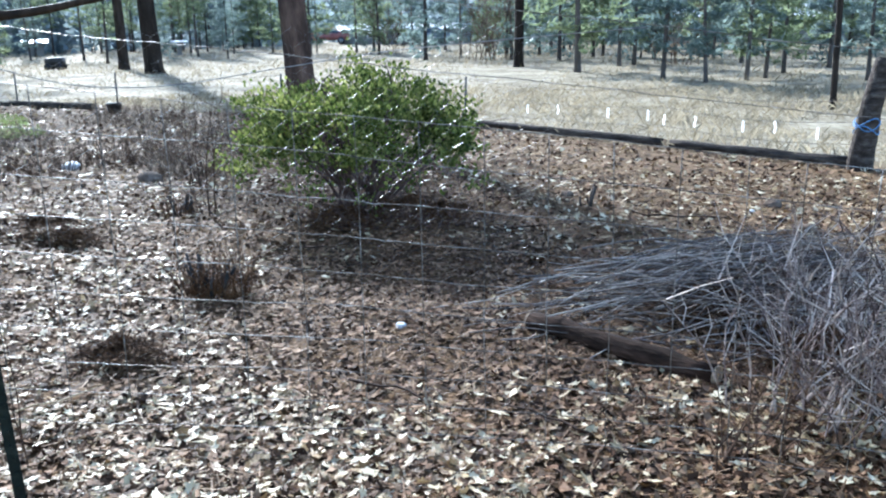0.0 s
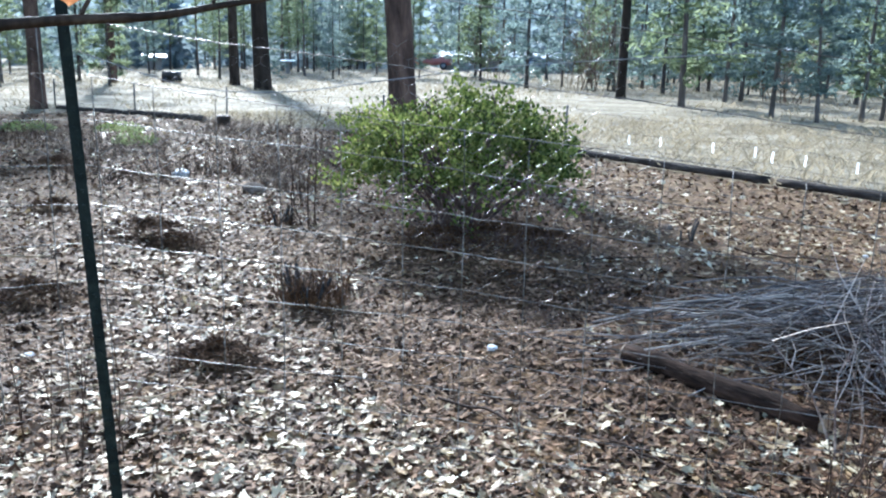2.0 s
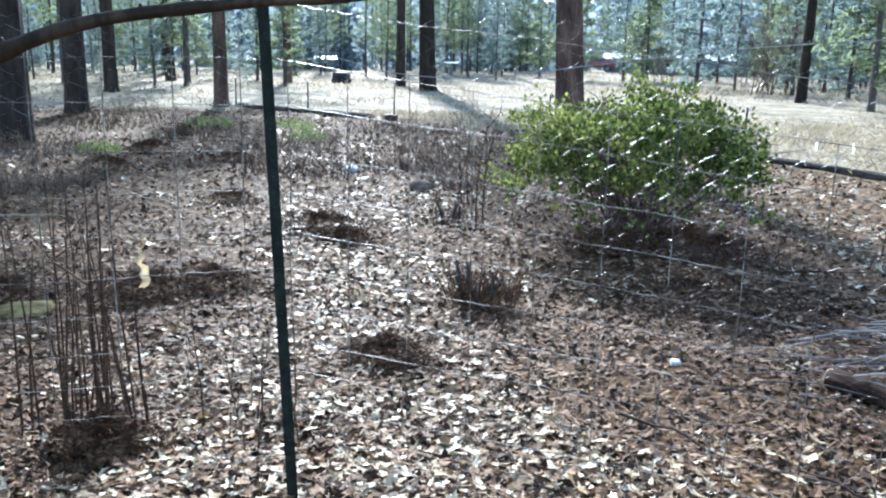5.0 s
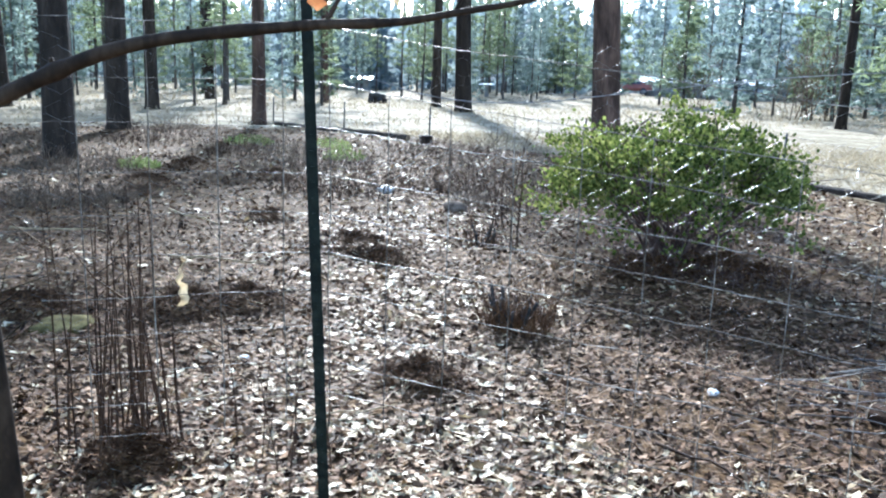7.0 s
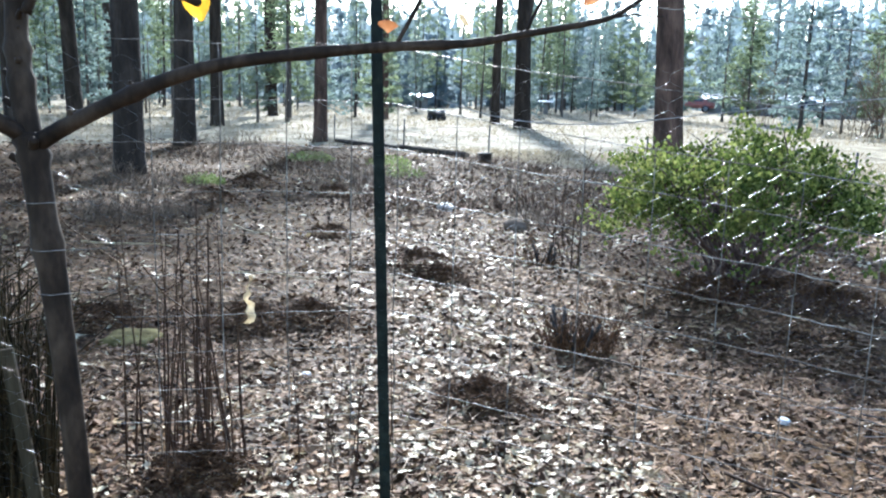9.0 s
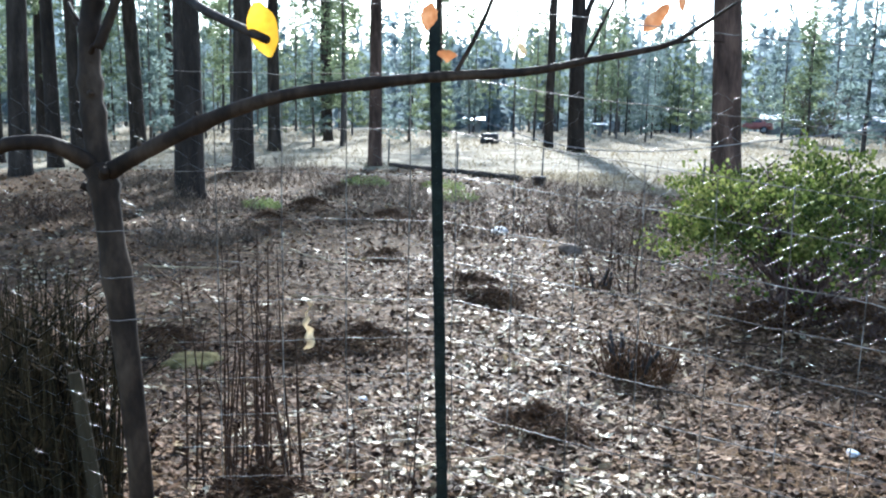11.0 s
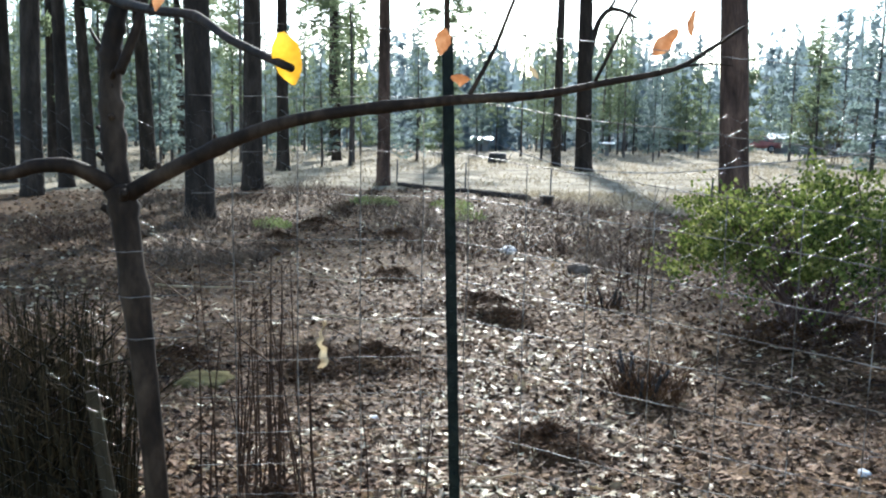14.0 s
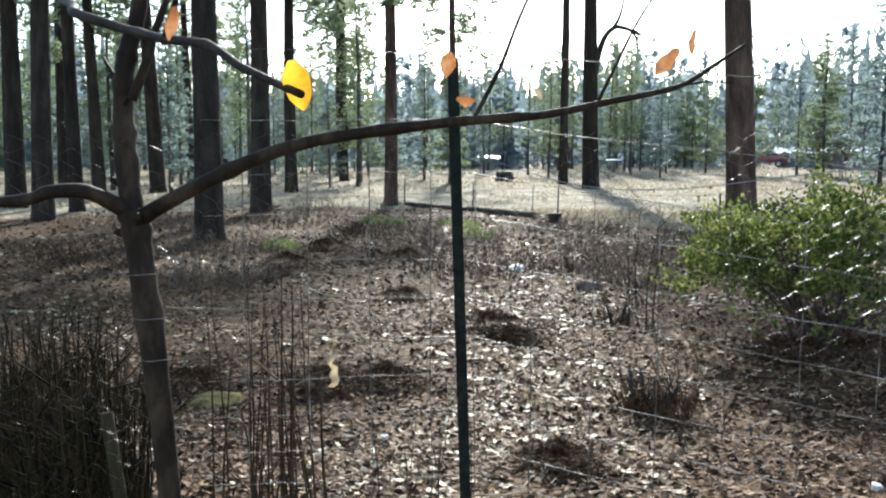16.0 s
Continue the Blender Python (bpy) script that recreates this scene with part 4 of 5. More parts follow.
            rows.append([bm.verts.new((s * w / 2, 0.10 * L * math.sin(f * 3) + 0.16 * abs(s) * W * (1 + 0.3 * math.sin(i * 2.1)), z)) for s in (-1, -0.5, 0, 0.5, 1)])
        for a, b in zip(rows, rows[1:]):
            for k in range(4):
                bm.faces.new((a[k], a[k + 1], b[k + 1], b[k]))
        bm.transform(Matrix.Translation(Vector(place) - foot) @ Euler([radians(v) for v in turn]).to_matrix().to_4x4())
        part("leaf", bm, mat, t, label)
    leaf((-1.248, 1.04, 1.712), 0.098, 0.058, YELLOW_LEAF, (8, -14, 40), "yellow leaf lit from behind")
    leaf((-1.68, 1.22, 1.855), 0.085, 0.035, ORANGE_LEAF, (25, 12, 50), "orange leaf")
    leaf((-1.52, 2.12, 1.85), 0.09, 0.05, ORANGE_LEAF, (10, 10, 30), "orange leaf")
    leaf((-1.48, 2.13, 1.722), 0.045, 0.06, ORANGE_LEAF, (30, 5, 10), "orange leaf")
    leaf((-0.97, 2.57, 1.875), 0.12, 0.055, ORANGE_LEAF, (5, 42, 20), "orange leaf")
    leaf((-0.92, 2.58, 1.93), 0.09, 0.045, ORANGE_LEAF, (5, 0, 70), "orange leaf")
    leaf((-1.33, 2.3, 1.752), 0.05, 0.02, TAN_LEAF, (20, -35, 20), "small tan leaf")
    return t


build_young_tree()


def build_wire_ties():
    """Wire ends looped round the young tree's trunk."""
    for z, x, y in ((1.19, -2.415, 1.775), (1.055, -2.385, 1.77), (0.93, -2.36, 1.766)):
        t = thing("wire_tie", (x, y, z), "shiny fence wire looped round the young trunk", "wire", "wire ties")
        bm = bmesh.new()
        pts = [(-0.06, 0.05, 0.002), (-0.05, 0.0, 0.0), (-0.028, -0.044, -0.001), (0.02, -0.047, -0.001), (0.05, -0.012, 0), (0.13, 0.045, 0.003), (0.158, 0.062, 0.008), (0.162, 0.066, 0.026), (0.14, 0.07, 0.034), (0.07, 0.06, 0.045)]
        add_tube(bm, smooth_line(pts, 5), 0.0012, 5)
        part("loop", bm, WIRE_OLD, t)


build_wire_ties()


# ---- shrubs and brush ----
def twig_bush(name, place, label, category, mat, seed, stems, height_range, spread, lean, forks, r0, bend=0.12):
    """Upright stems from a patch of ground, forking as they rise."""
    rng = random.Random(seed)
    t = thing(name, (place[0], place[1], height(*place)), label, category)
    verts, faces = [], []
    for _ in range(stems):
        a, r = rng.uniform(0, 6.283), math.sqrt(rng.random())
        bx, by = math.cos(a) * r * spread[0], math.sin(a) * r * spread[1]
        h = rng.uniform(*height_range)
        d = Vector((rng.gauss(lean[0], lean[2]), rng.gauss(lean[1], lean[2]), 1)).normalized()
        p, pts = Vector((bx, by, -0.03)), []
        segs = 5
        for k in range(segs + 1):
            pts.append(p[:])
            p = p + d * h / segs
            d = (d + Vector((rng.gauss(0, bend), rng.gauss(0, bend), rng.gauss(0, bend * 0.3)))).normalized()
        rr = r0 * rng.uniform(0.6, 1.3)
        tube_lists(verts, faces, pts, [rr * (1 - 0.75 * k / segs) for k in range(segs + 1)], 4)
        for _ in range(forks):
            k = rng.randrange(1, segs)
            q = Vector(pts[k])
            d2 = Vector((rng.gauss(0, 0.7), rng.gauss(0, 0.7), rng.uniform(0.3, 1.0))).normalized()
            L = h * rng.uniform(0.15, 0.45)
            m = q + d2 * L * 0.5 + Vector((rng.gauss(0, 0.03), rng.gauss(0, 0.03), 0.02))
            e = m + (d2 + Vector((rng.gauss(0, 0.3), rng.gauss(0, 0.3), 0.2))).normalized() * L * 0.5
            tube_lists(verts, faces, [q[:], m[:], e[:]], [rr * 0.55, rr * 0.4, rr * 0.2], 3)
            if rng.random() < 0.6:
                e2 = m + Vector((rng.gauss(0, 1), rng.gauss(0, 1), rng.uniform(0, 1))).normalized() * L * 0.35
                tube_lists(verts, faces, [m[:], e2[:]], [rr * 0.35, rr * 0.15], 3)
        if stems <= 180:
            ob = from_lists("stem", verts, faces, mat)
            ob.parent = t
            verts, faces = [], []
    if verts:
        ob = tagged(from_lists("twig_tangle", verts, faces, mat), kind="stuff")
        ob.parent = t
    return t


twig_bush("bare_shrub", (1.62, 3.05), "tangled leafless purple-grey shrub beside the brush pile", "shrub", PURPLE_TWIG, 41, 60, (0.5, 0.95), (0.55, 0.5), (0.0, 0.0, 0.35), 5, 0.006, bend=0.22)
twig_bush("bare_shrub", (1.05, 2.62), "thin leafless shrub with dark upright twigs", "shrub", DRY_STEM, 42, 12, (0.35, 0.7), (0.2, 0.12), (0.1, 0.0, 0.35), 4, 0.005, bend=0.12)
twig_bush("bare_shrub", (1.85, 2.75), "tangled leafless purple-grey shrub close to the fence", "shrub", PURPLE_TWIG, 52, 40, (0.5, 0.95), (0.35, 0.3), (-0.05, 0.0, 0.35), 5, 0.006, bend=0.28)
twig_bush("bare_shrub", (1.95, 3.9), "tangled leafless purple-grey shrub beside the brush pile", "shrub", PURPLE_TWIG, 43, 70, (0.4, 0.8), (0.5, 0.5), (0.0, 0.0, 0.4), 5, 0.006, bend=0.25)
twig_bush("dry_stem_clump", (-2.58, 2.55), "clump of tall dry brown stems behind the fence", "dry stems", DRY_STEM, 44, 26, (0.6, 1.16), (0.30, 0.24), (0.0, 0.0, 0.05), 1, 0.0075, bend=0.03)
twig_bush("dry_stem_clump", (-1.95, 2.75), "sparse thin dry stems behind the fence", "dry stems", DRY_STEM, 45, 9, (0.4, 0.8), (0.3, 0.2), (0.0, 0.0, 0.12), 2, 0.0035, bend=0.06)
twig_bush("dense_stem_clump", (-3.0, 2.0), "dense dark clump of upright stems behind netting", "shrub", DARK_STEM, 46, 170, (0.6, 1.02), (0.25, 0.24), (0.0, 0.0, 0.08), 2, 0.0065, bend=0.05)
twig_bush("dense_stem_clump", (-3.22, 2.0), "dense dark clump of upright stems behind netting", "shrub", DARK_STEM, 67, 150, (0.5, 0.98), (0.24, 0.22), (0.0, 0.0, 0.08), 2, 0.0065, bend=0.06)
twig_bush("dead_twigs", (-0.5, 6.85), "dead twigs and prunings under the green bush", "twigs", RED_STEM, 66, 170, (0.1, 0.42), (0.85, 0.4), (0.1, -0.1, 0.9), 2, 0.0045, bend=0.2)
twig_bush("bare_sapling", (-2.15, 7.2), "leafless grey-brown sapling with thin twigs", "sapling", DRY_STEM, 50, 4, (0.9, 1.3), (0.12, 0.1), (-0.05, 0.0, 0.12), 3, 0.008, bend=0.08)
twig_bush("bare_sapling", (-2.65, 8.4), "leafless grey-brown sapling with thin twigs", "sapling", DRY_STEM, 47, 4, (0.9, 1.5), (0.15, 0.1), (0.0, 0.0, 0.12), 2, 0.007, bend=0.08)
twig_bush("dry_brush", (-3.3, 12.0), "haze of leafless reddish brush behind the bush", "brush", BRUSH_TWIG, 48, 70, (0.4, 0.95), (1.7, 1.2), (0.0, 0.0, 0.3), 4, 0.0045, bend=0.15)
twig_bush("dry_brush", (-5.4, 14.0), "haze of leafless reddish brush at the pen's edge", "brush", BRUSH_TWIG, 49, 80, (0.3, 0.75), (1.8, 1.0), (0.0, 0.0, 0.3), 4, 0.0045, bend=0.15)


for i, (x, y, w) in enumerate(((-5.2, 9.6, 0.9), (-6.8, 12.2, 1.2), (-8.8, 13.5, 1.3), (-9.6, 10.0, 1.0), (-4.2, 10.6, 0.9), (-7.4, 7.4, 0.8), (-11.6, 14.4, 1.4), (-3.0, 9.6, 0.6), (-10.5, 8.0, 1.0), (-13.5, 12.5, 1.4), (-5.9, 15.6, 1.2), (-13.8, 17.6, 1.4))):
    twig_bush("dry_brush", (x, y), "thin haze of low leafless brown brush in the litter", "brush", BRUSH_TWIG if i % 2 else DRY_STEM, 120 + i, 185, (0.15, 0.5), (w, w * 0.7), (0.0, 0.0, 0.4), 3, 0.0045, bend=0.2)


for i, (x, y, h) in enumerate(((1.6, 38.6, 4.2), (2.6, 39.5, 4.6), (-3.0, 52.0, 4.5), (9.0, 33.0, 2.6))):
    twig_bush("bare_tree", (x, y), "leafless grey-brown thicket at the edge of the woods", "tree", BRUSH_TWIG, 150 + i, 14, (h * 0.6, h), (0.9, 0.7), (0.0, 0.0, 0.22), 9, 0.022, bend=0.1)


def build_brush_pile():
    """A pile of cut grey sticks, laid roughly one way."""
    rng = random.Random(8)
    t = thing("brush_pile", (1.62, 4.42, 0), "pile of cut grey sticks and branches on the ground", "brush pile")
    for i in range(290):
        verts, faces = [], []
        a = rng.gauss(-0.12, 0.36)
        L = rng.uniform(0.4, 1.35)
        cx, cy = rng.gauss(-0.05, 0.40), rng.gauss(0, 0.30)
        top = max(0.03, 0.40 * (1 - (cx / 1.1) ** 2) * (1 - (cy / 0.75) ** 2))
        z = rng.uniform(0.0, 1.0) ** 0.7 * top + 0.03
        d = Vector((math.cos(a), math.sin(a), rng.gauss(0.10, 0.10)))
        p = []
        for k in range(6):
            f = k / 5 - 0.5
            p.append((cx + d.x * L * f + rng.gauss(0, 0.014), cy + d.y * L * f + rng.gauss(0, 0.014), max(0.012, z + d.z * L * f - 0.25 * f * f + rng.gauss(0, 0.012))))
        r = rng.choice((0.0022, 0.0028, 0.0036, 0.0052)) * rng.uniform(0.8, 1.2)
        tube_lists(verts, faces, p, [r, r * 0.95, r * 0.85, r * 0.7, r * 0.55, r * 0.3], 5)
        for _ in range(rng.choice((0, 1, 1, 2))):
            k = rng.choice((2, 3, 4))
            q = Vector(p[k])
            e = q + Vector((rng.gauss(0.12, 0.15), rng.gauss(0, 0.13), rng.uniform(-0.02, 0.14)))
            tube_lists(verts, faces, [q[:], ((q + e) / 2 + Vector((0, 0, 0.015)))[:], e[:]], [r * 0.5, r * 0.35, r * 0.15], 3)
        ob = from_lists("stick", verts, faces, GREY_TWIG)
        ob.parent = t
    verts, faces = [], []
    for i in range(500):
        a = rng.gauss(-0.12, 0.5)
        L = rng.uniform(0.2, 0.75)
        cx, cy = rng.gauss(-0.02, 0.42), rng.gauss(0, 0.30)
        z = rng.random() * max(0.03, 0.38 * (1 - (cx / 1.1) ** 2) * (1 - (cy / 0.75) ** 2)) + 0.015
        d = Vector((math.cos(a), math.sin(a), rng.gauss(0.08, 0.16))) * L
        p = Vector((cx, cy, z))
        q = p + d * 0.5 + Vector((rng.gauss(0, 0.02), rng.gauss(0, 0.02), rng.gauss(0, 0.015)))
        e = p + d
        tube_lists(verts, faces, [(v.x, v.y, max(0.01, v.z)) for v in (p, q, e)], [0.0019, 0.0015, 0.0008], 3)
    ob = tagged(from_lists("twig_tangle", verts, faces, DRY_STEM), kind="stuff")
    ob.parent = t


build_brush_pile()


def burnt_stump(x, y, h, n, seed, label, spread=0.1):
    """A low cluster of cut, blackened stems with a few dead twigs."""
    rng = random.Random(seed)
    t = thing("burnt_stump", (x, y, height(x, y)), label, "stump", "burnt stumps")
    for i in range(n):
        bm = bmesh.new()
        a, r = rng.uniform(0, 6.28), rng.uniform(0.2, 1) * spread
        b = Vector((math.cos(a) * r, math.sin(a) * r, -0.03))
        hh = h * rng.uniform(0.5, 1.1)
        top = b + Vector((math.cos(a) * 0.25 * hh + rng.gauss(0, 0.22) * hh, math.sin(a) * 0.25 * hh + rng.gauss(0, 0.22) * hh, hh))
        rr = rng.uniform(0.005, 0.014)
        add_tube(bm, [b, (b + top) / 2 + Vector((rng.gauss(0, 0.01), rng.gauss(0, 0.01), 0)), top], [rr * 1.2, rr, rr * 0.85], 7)
        part("stem", bm, CHAR, t)
    return t


burnt_stump(-1.55, 4.83, 0.30, 15, 61, "upright rusty brown cluster of cut stems", 0.12)
burnt_stump(1.22, 7.4, 0.21, 4, 62, "small blackened cluster of cut stems", 0.09)
burnt_stump(-2.5, 7.3, 0.2, 7, 63, "blackened cluster of cut stems with dead twigs", 0.12)
twig_bush("dead_twigs", (-1.52, 4.83), "rusty brown dead twigs standing round an old stump", "twigs", RUST, 64, 110, (0.12, 0.42), (0.2, 0.15), (0.0, 0.0, 0.3), 3, 0.0045, bend=0.2)
twig_bush("dead_twigs", (-2.5, 7.35), "dead twigs sticking up from a burnt stump", "twigs", RUST, 65, 40, (0.1, 0.32), (0.22, 0.18), (0.0, 0.0, 0.4), 2, 0.0045)


def needle_mound(x, y, r, seed, label="low mound of reddish brown needles and twigs"):
    """A clump of matted dead growth, low on the ground."""
    rng = random.Random(seed)
    t = thing("needle_mound", (x, y, height(x, y)), label, "dead growth", "mounds of dead growth")
    verts, faces = [], []

    def lie(a, q):
        edge = r * (1 + 0.5 * noise.noise((math.cos(a) * 1.3, math.sin(a) * 1.3, seed)))
        x0, y0 = math.cos(a) * q * edge, math.sin(a) * q * edge * 0.8
        return Vector((x0, y0, 0.32 * r * max(0.0, 1 - q * q) ** 1.5 * (1 + 0.6 * noise.noise((x0 * 8, y0 * 8, seed))) + 0.008))
    for i in range(1700):
        p = lie(rng.uniform(0, 6.28), min(1.25, abs(rng.gauss(0, 0.55))))
        L, W = rng.uniform(0.015, 0.045), rng.uniform(0.003, 0.009)
        m = Matrix.Translation(p + Vector((0, 0, rng.random() * 0.012))) @ Euler((rng.gauss(0, 0.35), rng.gauss(0, 0.35), rng.uniform(0, 6.28))).to_matrix().to_4x4()
        b = len(verts)
        verts += [(m @ Vector(v))[:] for v in ((-L, 0, 0), (0, W, 0.003), (L, 0, 0), (0, -W, 0.002))]
        faces.append((b, b + 1, b + 2, b + 3))
    for i in range(120):
        p = lie(rng.uniform(0, 6.28), min(1.2, abs(rng.gauss(0, 0.5))))
        d = Vector((rng.gauss(0, 1), rng.gauss(0, 1), rng.uniform(0.0, 0.8))).normalized() * rng.uniform(0.04, 0.13)
        tube_lists(verts, faces, [p[:], (p + d)[:]], [0.0022, 0.001], 3)
    ob = tagged(from_lists("matted_growth", verts, faces, RUST), kind="stuff")
    ob.parent = t


# the three round the brush pile are added as a base to darken its gaps
for i, (x, y, r) in enumerate(((-1.75, 3.75, 0.27), (-3.42, 6.6, 0.42), (-3.3, 4.64, 0.36), (-5.0, 7.7, 0.3), (-6.6, 10.5, 0.36), (-3.1, 6.35, 0.3), (-8.4, 11.0, 0.45), (-3.6, 4.34, 0.34), (-0.45, 6.9, 0.5), (-0.95, 6.7, 0.45), (-0.1, 7.0, 0.4), (-7.6, 9.0, 0.45), (-4.4, 3.9, 0.4), (1.45, 4.3, 0.5), (1.9, 4.5, 0.5), (1.7, 3.6, 0.4), (-2.45, 2.5, 0.3))):
    needle_mound(x, y, r, 70 + i)


def green_tuft(x, y, r, h, seed):
    rng = random.Random(seed)
    t = thing("green_tuft", (x, y, height(x, y)), "low bright green tuft among dry litter", "plant", "green tufts")
    verts, faces = [], []
    for _ in range(330):
        a, q = rng.uniform(0, 6.28), r * math.sqrt(rng.random())
        c = Vector((math.cos(a) * q, math.sin(a) * q * 0.7, rng.uniform(0, h) * (1 - 0.6 * (q / r) ** 2)))
        d = Vector((rng.gauss(0, 1), rng.gauss(0, 1), rng.gauss(0.8, 0.5))).normalized() * rng.uniform(0.04, 0.08)
        o = d.orthogonal().normalized() * 0.014
        b = len(verts)
        verts += [c[:], (c + d * 0.5 + o)[:], (c + d)[:], (c + d * 0.5 - o)[:]]
        faces.append((b, b + 1, b + 2, b + 3))
    ob = tagged(from_lists("foliage", verts, faces, GREEN_GRASS), kind="stuff")
    ob.parent = t


for i, (x, y, r, h) in enumerate(((-8.2, 15.4, 0.5, 0.22), (-9.9, 15.1, 0.55, 0.2), (-9.1, 10.7, 0.35, 0.16), (-7.0, 13.6, 0.4, 0.25))):
    green_tuft(x, y, r, h, 90 + i)


def stone(x, y, r, seed, mat, label, name="stone"):
    bm = bmesh.new()
    lump(bm, r, seed)
    ob = as_object(name, bm, mat)
    ob.location = (x, y, height(x, y) + r * 0.3)
    tagged(ob, label, "stone", "stones")


for i, (x, y, r) in enumerate(((-3.35, 9.05, 0.14), (1.1, 7.9, 0.06), (2.9, 7.3, 0.08), (2.75, 6.2, 0.07))):
    stone(x, y, r, i * 2.3, ROCK, "rough brown stone half sunk in litter")
for i, (x, y, r) in enumerate(((-0.36, 4.21, 0.032), (-2.76, 3.73, 0.026), (-4.72, 10.2, 0.11), (-2.25, 3.35, 0.02), (2.6, 7.0, 0.025))):
    stone(x, y, r, 40 + i * 1.7, PALE_ROCK, "small white stone on the ground", "white_stone")


def earth_heap(x, y, r, seed):
    """Dug-up roots and crumbling dark earth."""
    rng = random.Random(seed)
    t = thing("earth_heap", (x, y, height(x, y)), "heap of dug dark brown earth and roots", "earth heap")
    for i in range(16):
        bm = bmesh.new()
        a, q = rng.uniform(0, 6.28), r * math.sqrt(rng.random())
        k = r * rng.uniform(0.12, 0.34)
        lump(bm, k, seed + i * 1.7, 0.7, 0.6, 2)
        bm.transform(Matrix.Translation((math.cos(a) * q, math.sin(a) * q * 0.7, k * 0.4 + 0.3 * r * (1 - q / r))) @ Matrix.Rotation(rng.uniform(0, 6), 4, "Z"))
        part("clod", bm, EARTH, t)
    for i in range(14):
        bm = bmesh.new()
        a = rng.uniform(0, 6.28)
        p = Vector((rng.gauss(0, 0.3) * r, rng.gauss(0, 0.3) * r, 0.25 * r))
        d = Vector((math.cos(a), math.sin(a), rng.uniform(-0.2, 0.7)))
        add_tube(bm, [p, p + d * 0.09 + Vector((0, 0, rng.gauss(0.01, 0.02))), p + d * 0.2], [0.006, 0.0045, 0.002], 5)
        part("root", bm, RUST, t)


earth_heap(2.25, 5.2, 0.30, 301)
earth_heap(2.75, 4.95, 0.22, 302)


def build_moss_stone():
    bm = bmesh.new()
    lump(bm, 0.17, 3.3, 0.25, 0.6)
    ob = as_object("flat_stone", bm, material("mossy_stone", [(0.055, 0.042, 0.015), (0.125, 0.098, 0.036), (0.21, 0.165, 0.07)], 9, 0.95, 0.9, spec=0.1))
    ob.location = (-3.95, 3.72, height(-3.95, 3.72) + 0.012)
    tagged(ob, "flat olive mossy stone sunk in leaf litter", "stone", "stones")


build_moss_stone()


def build_fallen_sticks():
    """Single dead sticks lying in the litter."""
    rng = random.Random(77)
    for x, y, a, L, r, pale in ((-3.6, 3.47, 0.1, 0.16, 0.008, 1), (-1.9, 3.15, 0.75, 0.55, 0.006, 1), (-2.15, 3.3, 0.6, 0.4, 0.005, 1), (-0.35, 3.3, -0.6, 0.5, 0.008, 0), (-5.6, 7.2, -0.5, 1.1, 0.012, 1), (-4.2, 5.6, 0.2, 0.8, 0.01, 1), (0.3, 3.0, 2.4, 0.45, 0.007, 0), (-2.7, 3.0, 1.0, 0.5, 0.006, 1), (-6.2, 6.0, 0.3, 0.9, 0.012, 1), (0.6, 6.4, 0.2, 0.6, 0.008, 0), (1.9, 6.8, -0.3, 0.8, 0.01, 0), (-1.0, 5.9, 0.1, 0.5, 0.007, 0)):
        t = thing("fallen_stick", (x, y, height(x, y) + 0.02), "pale dead stick lying in the leaf litter" if pale else "dark dead stick lying in the leaf litter", "stick", "fallen sticks")
        t.rotation_euler = (0, 0, a)
        bm = bmesh.new()
        add_tube(bm, [(L * (k / 6 - 0.5), rng.gauss(0, 0.02 * L), 0.012 + abs(rng.gauss(0, 0.008))) for k in range(7)], [r * (1 - 0.08 * k) for k in range(7)], 6)
        part("wood", bm, TAN_LEAF if pale else DRY_STEM, t)


build_fallen_sticks()

# ---- the back of the pen ----
def build_old_post():
    """The weathered trunk that serves as a corner post, sawn across the top, blue rope round it."""
    t = thing("corner_post", (4.56, 9.1, 0), "weathered grey tree trunk used as a fence post", "fence post")
    bm = bmesh.new()
    pts = [(0, 0, -0.15), (0.02, 0, 0.3), (0.06, 0, 0.7), (0.14, 0.02, 1.0), (0.17, 0.02, 1.17)]
    line = smooth_line(pts, 4)
    add_tube(bm, line, [0.122 - 0.02 * k / len(line) + 0.03 * max(0, 1 - k / 5) for k in range(len(line))], 14)
    for v in bm.verts:
        v.co += Vector((noise.noise((v.co.x * 20, v.co.y * 20, v.co.z * 3)), noise.noise((v.co.y * 20, v.co.x * 20, v.co.z * 3 + 4)), 0)) * 0.015
    part("trunk", bm, LOG, t)
    bm = bmesh.new()
    add_tube(bm, [(0.172, 0.02, 1.165), (0.176, 0.02, 1.185)], [0.098, 0.092], 14)
    part("sawn_top", bm, LOG, t, "grey sawn top", False)
    for k in range(3):
        bm = bmesh.new()
        ring = [(0.03 + 0.133 * math.cos(a), 0.133 * math.sin(a), 0.42 + 0.04 * k + 0.05 * math.sin(a * 2 + k * 2.2)) for a in [i * 0.3 for i in range(22)]]
        add_tube(bm, ring, 0.006, 5)
        part("rope", bm, BLUE_ROPE, t, "blue rope wound round the post")


build_old_post()


